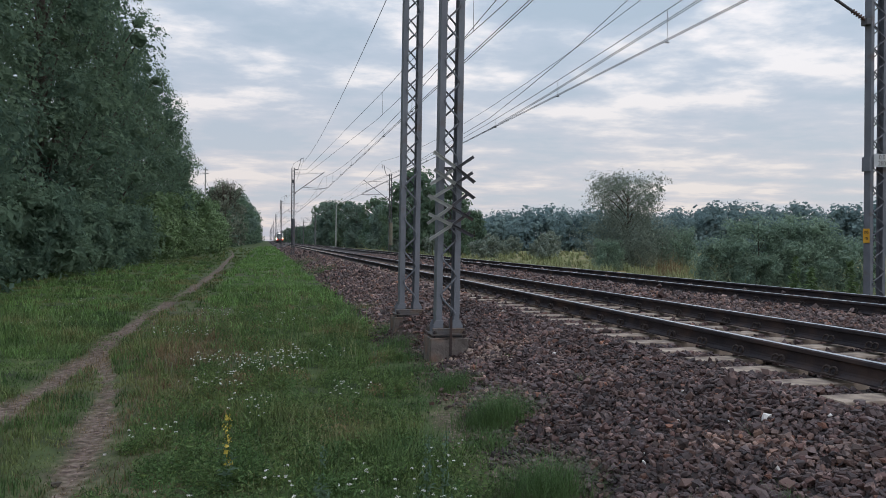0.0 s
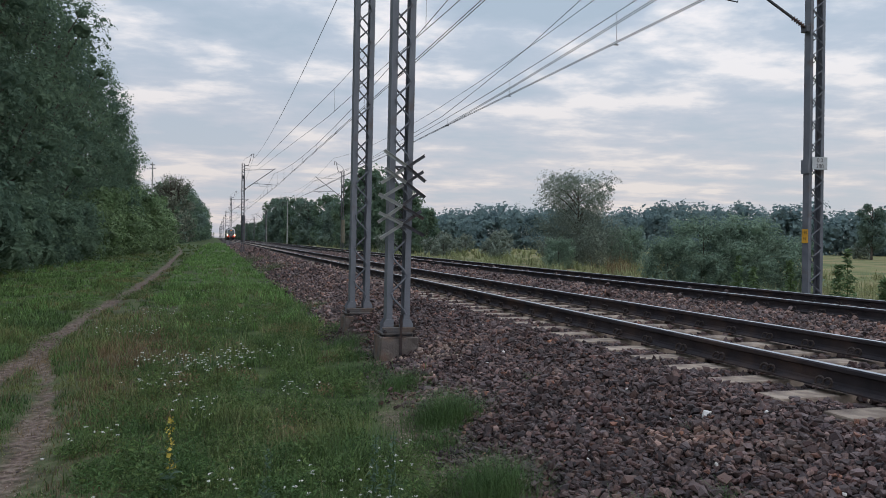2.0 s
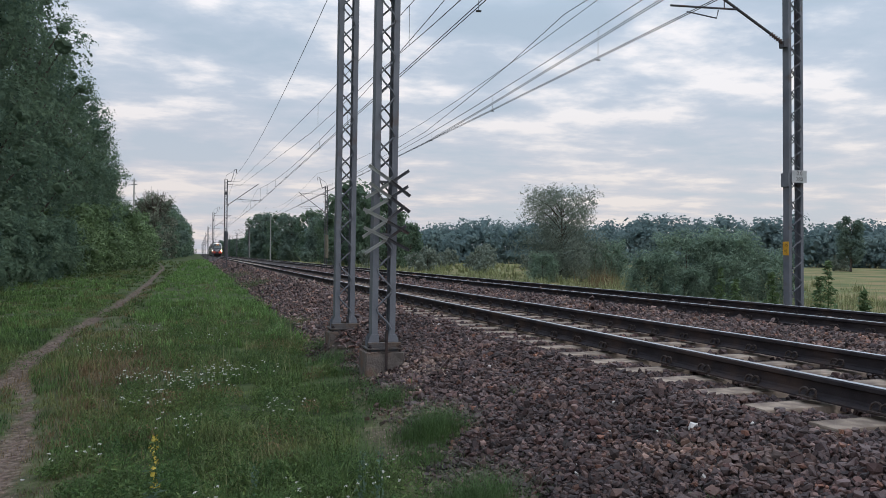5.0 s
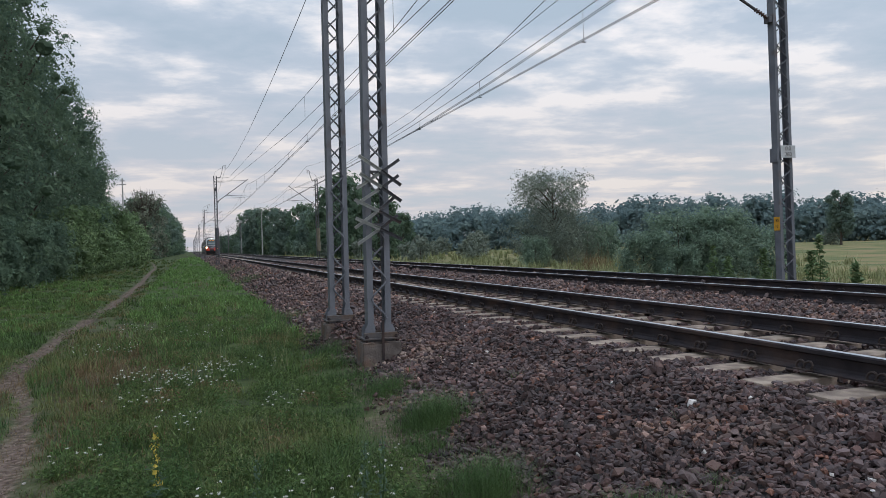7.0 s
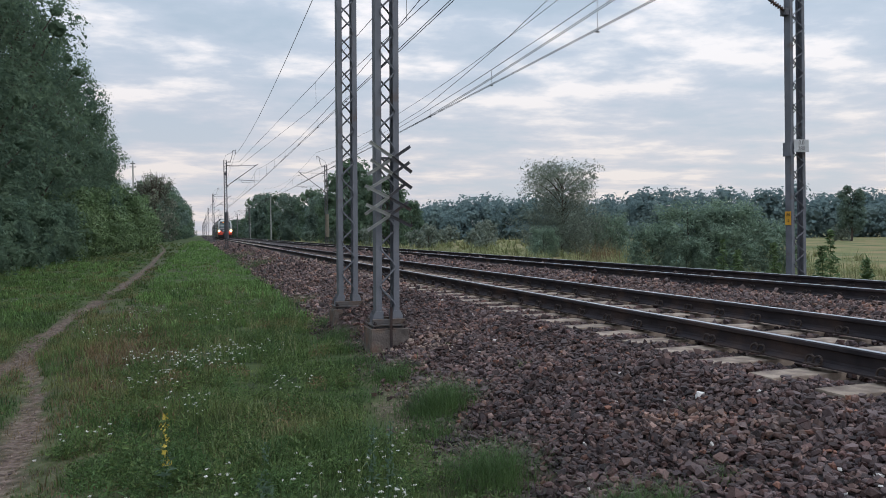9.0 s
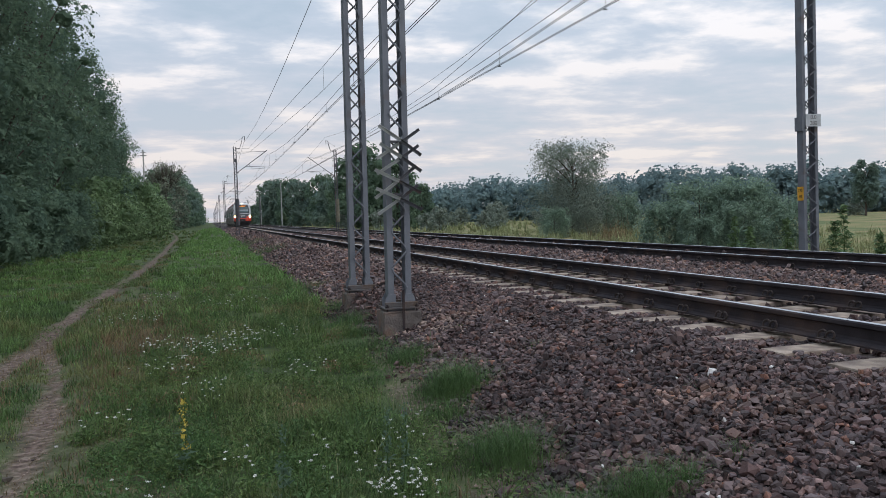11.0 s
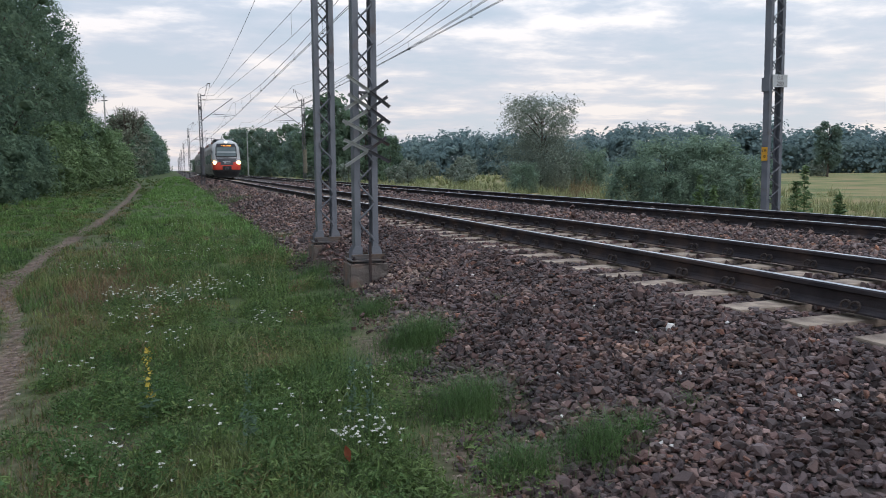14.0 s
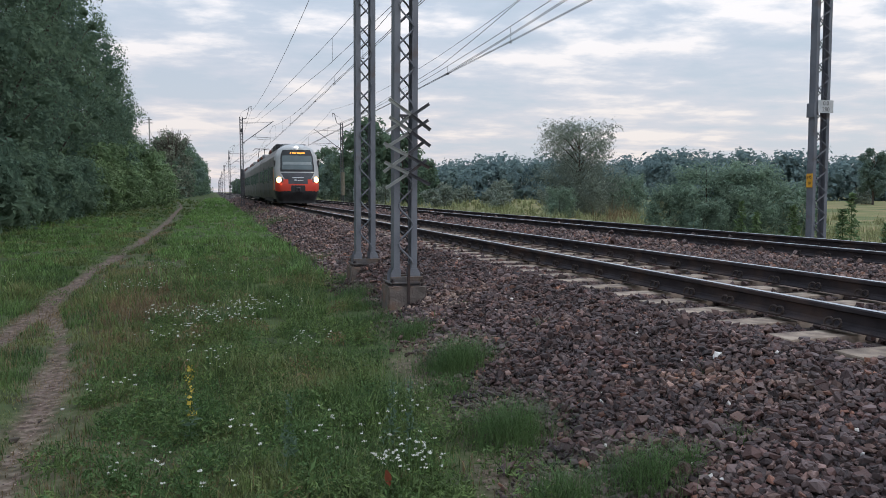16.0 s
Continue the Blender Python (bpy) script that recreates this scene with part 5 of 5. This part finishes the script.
def grow(name, boxes, mat_, label, category, keep=None, tuft=0.0):
    r = np.random.default_rng(len(name) * 7)
    Vs, Fs, base = [], [], 0
    for x0, x1, y0, y1, dens, h, w in boxes:
        n = int((x1 - x0) * (y1 - y0) * dens)
        X, Y = r.uniform(x0, x1, n), r.uniform(y0, y1, n)
        if tuft:
            m = max(1, n // 24)
            cx, cy = r.uniform(x0, x1, m), r.uniform(y0, y1, m)
            k = r.integers(0, m, n)
            X, Y = cx[k] + r.normal(0, tuft, n), cy[k] + r.normal(0, tuft, n)
        H = h * r.lognormal(0, 0.35, n)
        if keep is not None:
            ok = r.uniform(size=n) < keep(X, Y)
            X, Y, H = X[ok], Y[ok], H[ok]
        if name.endswith("verge_grass") or name == "dry_grass":
            H = H * np.clip(0.4 + np.minimum(to_line(X, Y, TRAIL), to_line(X, Y, SPUR)) / 0.7, 0.45, 1)
        H = H * np.clip(1 + 0.5 * wave(X, Y, 1.3, 44) + 0.5 * wave(X, Y, 4.5, 45), 0.25, 2.4)
        V, F = blades(X, Y, np.maximum(H, 0.02), np.full(len(X), w) * r.uniform(0.6, 1.3, len(X)), r)
        Vs.append(V)
        Fs.append(F + base)
        base += len(V)
    return tagged(np_mesh(name, np.concatenate(Vs), np.concatenate(Fs), mat_), label, category, kind="stuff")


def verge(X, Y):
    p = np.clip(1.0 - 1.3 * dirt_mask(X, Y), 0, 1)
    p *= np.clip((grass_edge(Y) + 0.03 + 0.14 * wave(X, Y, 1.9, 30) - X) / 0.25, 0.10, 1)
    return p * (1 - 0.86 * worn_strip(X, Y))


grow("verge_grass", ((-5, 2.3, -6, 2.3, 220, 0.10, 0.008), (-3.8, 2.3, 2.3, 8, 2300, 0.080, 0.0032), (-6, 2.3, 8, 16, 800, 0.085, 0.0048), (-8.5, 2.4, 16, 25, 270, 0.09, 0.008), (-8.5, -1.6, 25, 32, 270, 0.09, 0.008),
                     (-8.5, -1.6, 32, 70, 75, 0.10, 0.014), (-8, -1.6, 70, 150, 14, 0.14, 0.03)), M_GRASS, "short green verge grass", "grass", verge, 0.05)
grow("long_verge_grass", ((-4.2, -0.6, 3.2, 9, 1300, 0.12, 0.0034), (-5, -0.9, 9, 15, 420, 0.12, 0.005), (-0.6, 1.6, 2.6, 8, 500, 0.13, 0.003)), M_GRASS, "longer olive-green verge grass", "grass", verge, 0.06)
grow("path_litter", ((-2.6, -0.7, 3, 12, 700, 0.010, 0.004), (1.1, 2.2, 2.5, 10, 700, 0.014, 0.003)), M_GRASS_Y, "dry stalks and litter trodden into bare soil", "litter", lambda X, Y: np.maximum(dirt_mask(X, Y), bare_edge(X, Y)), 0.05)
grow("fresh_verge_grass", ((-4.6, -2.5, 8, 14, 420, 0.09, 0.004), (-7.5, -2.6, 14, 26, 220, 0.09, 0.007), (-8.0, -3.0, 26, 48, 90, 0.10, 0.011), (-1.4, 2.4, 13, 32, 190, 0.11, 0.008), (-1.7, 2.4, 32, 70, 80, 0.12, 0.014), (-1.9, 2.3, 70, 180, 16, 0.15, 0.03)), M_GRASS_L, "fresh yellow-green grass strip beside the ballast", "grass", verge, 0.08)
grow("dry_grass", ((-3.2, 1.4, 2.3, 14, 1500, 0.085, 0.0028), (-3.2, 1.5, 14, 40, 150, 0.09, 0.006)), M_GRASS_Y, "dry straw-coloured grass beside the path", "grass", worn_strip, 0.07)
grow("seeding_grass", ((-0.9, 2.2, 2.4, 9, 26, 0.24, 0.0014), (-0.6, 2.2, 9, 18, 9, 0.26, 0.003)), M_REED, "thin pale seeding grass stalks", "grass", verge, 0.10)
grow("far_verge_grass", ((13.4, 17.5, 70, 190, 14, 0.22, 0.03), (13.2, 16, 8, 70, 60, 0.16, 0.010)), M_GRASS, "green grass beyond the far track", "grass", None, 0.10)
grow("meadow_tall_grass", ((13.6, 30, 12, 34, 40, 0.34, 0.010), (13.6, 40, 34, 75, 12, 0.42, 0.020), (14, 60, 75, 130, 2.0, 0.5, 0.05)), M_REED, "tall pale meadow grass beyond the tracks", "grass", None, 0.12)
grow("dry_reed_grass", ((23.0, 25.2, 40, 43.5, 90, 0.85, 0.010), (18.2, 19.2, 27, 29, 90, 0.6, 0.008)), M_GRASS_Y, "golden dry reed grass clump", "grass", None, 0.15)


def tufts(name, places, mat_, label, category):
    """Feathery upright tufts, (x, y, radius, height, count) each, one thing a tuft."""
    r = np.random.default_rng(12)
    for x, y, rad, h, n in places:
        X, Y = x + r.normal(0, rad * 0.6, n), y + r.normal(0, rad * 0.6, n)
        H = h * r.uniform(0.25, 1.2, n) * np.exp(-0.5 * ((X - x) ** 2 + (Y - y) ** 2) / rad ** 2 * 0.5)
        V, F = blades(X, Y, H, np.full(n, 0.0012), r, 1.25)
        V[:, 2] += (np.maximum(bed_z(x, y), ground_z(x, y)) - ground_z(x, y)) * 0.9
        V -= np.array([x, y, 0])
        ob = np_mesh(name, V, F, mat_)
        ob.location = (x, y, 0)
        tagged(ob, label, category, "horsetail tufts", "stuff")


tufts("horsetail_tuft", ((1.98, 6.05, 0.28, 0.36, 2800), (2.0, 7.7, 0.28, 0.26, 1600), (1.74, 4.30, 0.26, 0.33, 2600), (1.75, 8.6, 0.3, 0.2, 1200), (1.62, 3.30, 0.19, 0.25, 1300), (2.10, 3.30, 0.20, 0.26, 1400), (2.32, 3.28, 0.10, 0.20, 400), (1.95, 10.6, 0.32, 0.26, 1500), (1.85, 9.6, 0.25, 0.20, 900), (1.72, 5.5, 0.22, 0.2, 1000),
                         (2.1, 12.2, 0.3, 0.2, 900), (3.1, 4.2, 0.07, 0.12, 120), (2.9, 6.4, 0.07, 0.13, 120),
                         (2.75, 8.2, 0.06, 0.12, 100), (2.65, 3.3, 0.09, 0.15, 200), (2.1, 16.0, 0.45, 0.25, 900), (2.5, 33.0, 0.9, 0.5, 1200), (2.4, 46, 1.0, 0.6, 1200)),
      M_GRASS_T, "feathery green horsetail tuft at the ballast edge", "plant")


def weeds(name, places, mat_, label, group, seed):
    """Low leafy plants, (x, y, radius, height, leaves) each."""
    r = np.random.default_rng(seed)
    for x, y, rad, h, n in places:
        z = float(ground_z(x, y))
        th = r.uniform(0, 6.28, n)
        q = np.sqrt(r.uniform(0, 1, n)) * rad
        C = np.stack([q * np.cos(th), q * np.sin(th), h * r.uniform(0.1, 1, n) * (1 - 0.5 * (q / rad) ** 2)], 1)
        V, F = leaf_quads(C, np.tile([0, 0, 1.0], (n, 1)), 0.0135, r, 0.36)
        p = empty(name, pose(x, y, z), label, "plant", group)
        np_mesh("leaves", V, F, mat_, p)
        bm = bmesh.new()
        for k in range(6):
            a = r.uniform(0, 6.28)
            tube(bm, [(0, 0, 0), (0.3 * rad * math.cos(a), 0.3 * rad * math.sin(a), 0.5 * h), (0.6 * rad * math.cos(a), 0.6 * rad * math.sin(a), 0.95 * h)], [0.003, 0.0025, 0.001], 4)
        tagged(part("stem_tangle", bm, mat_, p), kind="stuff")


pr = np.random.default_rng(77)


def herb_layer(name, mat_, clumps, leaf, label, seed, x0=-1.0, x1=2.0):
    """Fine-leaved herbs all over the verge, too many to count."""
    r = np.random.default_rng(seed)
    y = 2.5 + 15 * r.uniform(size=clumps) ** 1.5
    x = r.uniform(x0, x1, clumps)
    ok = (dirt_mask(x, y) < 0.1) & (r.uniform(size=clumps) > worn_strip(x, y)) & (wave(x, y, 1.6, seed) > -0.35) & (x < grass_edge(y))
    x, y = x[ok], y[ok]
    n = 110
    rad, h = r.uniform(0.07, 0.20, len(x)), r.uniform(0.10, 0.26, len(x))
    th, q, u = r.uniform(0, 6.28, (len(x), n)), np.sqrt(r.uniform(0, 1, (len(x), n))), r.uniform(0.15, 1, (len(x), n))
    C = np.stack([x[:, None] + rad[:, None] * q * np.cos(th), y[:, None] + rad[:, None] * q * np.sin(th),
                  ground_z(x, y)[:, None] + h[:, None] * u * (1 - 0.45 * q ** 2)], -1).reshape(-1, 3)
    V, F = leaf_quads(C, np.tile([0, 0, 0.7], (len(C), 1)), leaf, r, 0.30)
    tagged(np_mesh(name, V, F, mat_), label, "herbs", kind="stuff")


herb_layer("yarrow_herbs", M_GRASS_T, 330, 0.014, "dark feathery yarrow leaves in the grass", 61)
herb_layer("clover_herbs", M_WEED, 330, 0.016, "fresh green clover and herb leaves in the grass", 62)
herb_layer("faded_herbs", M_GRASS_Y, 70, 0.015, "faded brownish herb leaves in the grass", 63)
weeds("leafy_weed", [(pr.uniform(-0.9, 1.5), pr.uniform(2.9, 9.5), pr.uniform(0.12, 0.26), pr.uniform(0.08, 0.20), 320) for _ in range(90)], M_WEED, "low leafy green weed in the grass", "leafy weeds", 31)
weeds("dark_leafy_weed", [(pr.uniform(-0.7, 0.6), pr.uniform(3.2, 5.6), pr.uniform(0.12, 0.24), pr.uniform(0.14, 0.26), 340) for _ in range(26)], M_GRASS_T, "dark green broad-leaved weed in the grass", "leafy weeds", 32)
weeds("verge_weed", [(pr.uniform(-3.2, 1.2), pr.uniform(10, 24), pr.uniform(0.2, 0.45), pr.uniform(0.10, 0.22), 420) for _ in range(30)], M_WEED, "low green weed clump on the verge", "leafy weeds", 33)


def flowers(name, x, y, spread, count, h, label, mat_=None, head=0.011, seed=1):
    """A stand of small flower heads on thin stems: flat clusters of petals."""
    r = np.random.default_rng(seed)
    p = empty(name, pose(x, y, float(ground_z(x, y))), label, "wildflower", "wildflowers on the verge")
    stems, VV, FF, base = bmesh.new(), [], [], 0
    for k in range(count):
        a, q = r.uniform(0, 6.28), spread * math.sqrt(r.uniform())
        fx, fy, fz = q * math.cos(a), q * math.sin(a), h * r.uniform(0.55, 1.05)
        tube(stems, [(fx * 0.7, fy * 0.7, 0), (fx, fy, fz)], 0.0016, 3, False)
        m = 7
        C = np.stack([fx + r.normal(0, head * 0.6, m), fy + r.normal(0, head * 0.6, m), fz + r.normal(0, head * 0.15, m)], 1)
        V, F = leaf_quads(C, np.tile([0, -0.5, 0.8], (m, 1)), head * 0.48, r, 0.9)
        VV.append(V)
        FF.append(F + base)
        base += len(V)
    tagged(part("stem_tangle", stems, M_GRASS, p), kind="stuff")
    tagged(np_mesh("blossom", np.concatenate(VV), np.concatenate(FF), mat_ or M_PETAL, p), kind="stuff")


for k, (x, y, s, n, h) in enumerate(((-0.25, 8.6, 0.55, 44, 0.30), (0.12, 8.3, 0.42, 26, 0.34), (-0.45, 7.6, 0.34, 16, 0.26), (0.6, 9.2, 0.4, 22, 0.28), (-0.05, 6.4, 0.22, 12, 0.28),
                                     (-1.15, 11.8, 0.45, 26, 0.24), (0.85, 7.1, 0.3, 14, 0.25), (0.95, 3.75, 0.20, 34, 0.24), (0.62, 4.1, 0.25, 10, 0.34), (0.18, 4.25, 0.14, 6, 0.28),
                                     (-0.45, 4.0, 0.22, 9, 0.22), (-0.15, 3.5, 0.26, 8, 0.22), (-0.75, 5.9, 0.2, 7, 0.2), (1.15, 4.6, 0.2, 8, 0.3), (-0.9, 15.5, 0.6, 18, 0.22), (0.3, 13.5, 0.7, 20, 0.25),
                                     (-3.4, 13.5, 0.5, 8, 0.2), (-4.2, 18, 0.8, 10, 0.2), (0.0, 20, 1.0, 20, 0.25), (-2.9, 7.6, 0.4, 6, 0.18))):
    flowers("white_wildflower", x, y, s, int(1.6 * n), h, "stand of small white wildflowers in the grass", seed=100 + k, head=0.0105 if k < 4 else 0.0095)


def spike(x, y, h, petals, label, name):
    r = np.random.default_rng(int(1000 * abs(x)) + 3)
    p = empty(name, pose(x, y, float(ground_z(x, y)), 3, 2, 0), label, "plant")
    part("stem", tubed([(0, 0, 0), (0.01, 0, 0.5 * h), (0.0, 0.01, h)], [0.006, 0.004, 0.002], 6), M_GRASS_T, p)
    n = 34
    C = np.stack([r.normal(0, 0.022, n), r.normal(0, 0.022, n), h * r.uniform(0.05, 0.6, n)], 1)
    V, F = leaf_quads(C, np.tile([0, 0, 0.6], (n, 1)), 0.026, r, 0.25)
    np_mesh("leaves", V, F, M_LEAF, p)
    n = 80
    C = np.stack([r.normal(0, 0.012, n), r.normal(0, 0.012, n), h * r.uniform(0.36, 1.0, n)], 1)
    V, F = leaf_quads(C, C * np.array([1, 1, 0]) * 60, 0.008, r, 0.8)
    tagged(np_mesh("blossom_spike" if petals is M_YELLOW else "seed_spike", V, F, petals, p), kind="stuff")


spike(-0.18, 4.72, 0.54, M_YELLOW, "tall yellow-flowered agrimony spike in the grass", "agrimony")
spike(0.33, 3.95, 0.48, M_LEAF, "dark upright thistle stalk in the grass", "thistle")
spike(0.98, 4.35, 0.44, M_LEAF, "dark upright thistle stalk in the grass", "thistle")
spike(1.04, 4.15, 0.50, M_LEAF, "dark upright thistle stalk in the grass", "thistle")


def dock_leaf(x, y):
    bm = bmesh.new()
    n = 8
    rows = []
    for k in range(n + 1):
        u = k / n
        w = 0.020 * math.sin(math.pi * (0.08 + 0.9 * u))
        rows.append([bm.verts.new((s * w, 0.02 * u, 0.085 * u + 0.01 * abs(s))) for s in (-1, 0, 1)])
    for a, b in zip(rows, rows[1:]):
        for i in (0, 1):
            bm.faces.new((a[i], a[i + 1], b[i + 1], b[i]))
    r = bmesh.ops.solidify(bm, geom=bm.faces[:], thickness=0.0015)
    ob = part("dock_leaf", bm, M_DOCK)
    ob.matrix_world = pose(x, y, float(ground_z(x, y)) + 0.10, 12, -14, 20)
    tagged(ob, "single red-brown dock leaf standing in the grass", "leaf")


dock_leaf(0.80, 3.55)


def tall_weed(x, y, h, seed):
    r = np.random.default_rng(seed)
    p = empty("goldenrod", pose(x, y, float(ground_z(x, y))), "tall pale green weed beside the mast", "plant", "tall weeds beside the far track")
    part("stem", tubed([(0, 0, 0), (0.03, 0, 0.5 * h), (0, 0.02, h)], [0.012, 0.009, 0.004], 6), M_GRASS, p)
    n = 170
    z = h * r.uniform(0.25, 1.0, n)
    a = r.uniform(0, 6.28, n)
    q = 0.30 * (1.15 - z / h) * r.uniform(0.2, 1, n)
    V, F = leaf_quads(np.stack([q * np.cos(a), q * np.sin(a), z - 0.25 * q], 1), np.tile([0, 0, 1.5], (n, 1)), 0.075, r, 0.32)
    np_mesh("leaves", V, F, M_LEAF_B, p)


for k, (x, y, h) in enumerate(((13.75, 13.6, 1.5), (13.9, 14.0, 1.15), (14.6, 13.4, 0.9), (13.6, 15.2, 1.2), (13.5, 16.4, 1.0), (13.9, 17.5, 1.3), (14.4, 11.8, 0.8), (14.2, 10.2, 0.9))):
    tall_weed(x, y, h, 200 + k)


def path_stone(x, y, s, material, label):
    sv, sf = SHAPES[3]
    V = sv * np.array([s, s * 0.8, s * 0.6]) + np.array([x, y, float(ground_z(x, y)) + 0.3 * s])
    tagged(np_mesh("stone", V, sf, material), label, "stone")


path_stone(-1.27, 5.30, 0.055, M_BARK, "dark fist-sized stone on the dirt path")
path_stone(-1.10, 5.95, 0.024, M_STONE_P, "pale flat stone on the dirt path")
for k in range(26):
    i = pr.integers(0, len(SPUR) - 1)
    u = pr.uniform()
    path_stone(SPUR[i][0] + (SPUR[i + 1][0] - SPUR[i][0]) * u + pr.normal(0, 0.07), SPUR[i][1] + (SPUR[i + 1][1] - SPUR[i][1]) * u, pr.uniform(0.008, 0.02), M_STONE, "small pebble on the dirt path")
ballast_stones()


# ---- what moves ----
def motions():
    walk(TRAIN, [(t, pose(5.21, 49.7 + 15.9 * (16.0 - t), RAIL_Z)) for t in (0.0, 4.0, 8.0, 12.0, 16.0)])


motions()
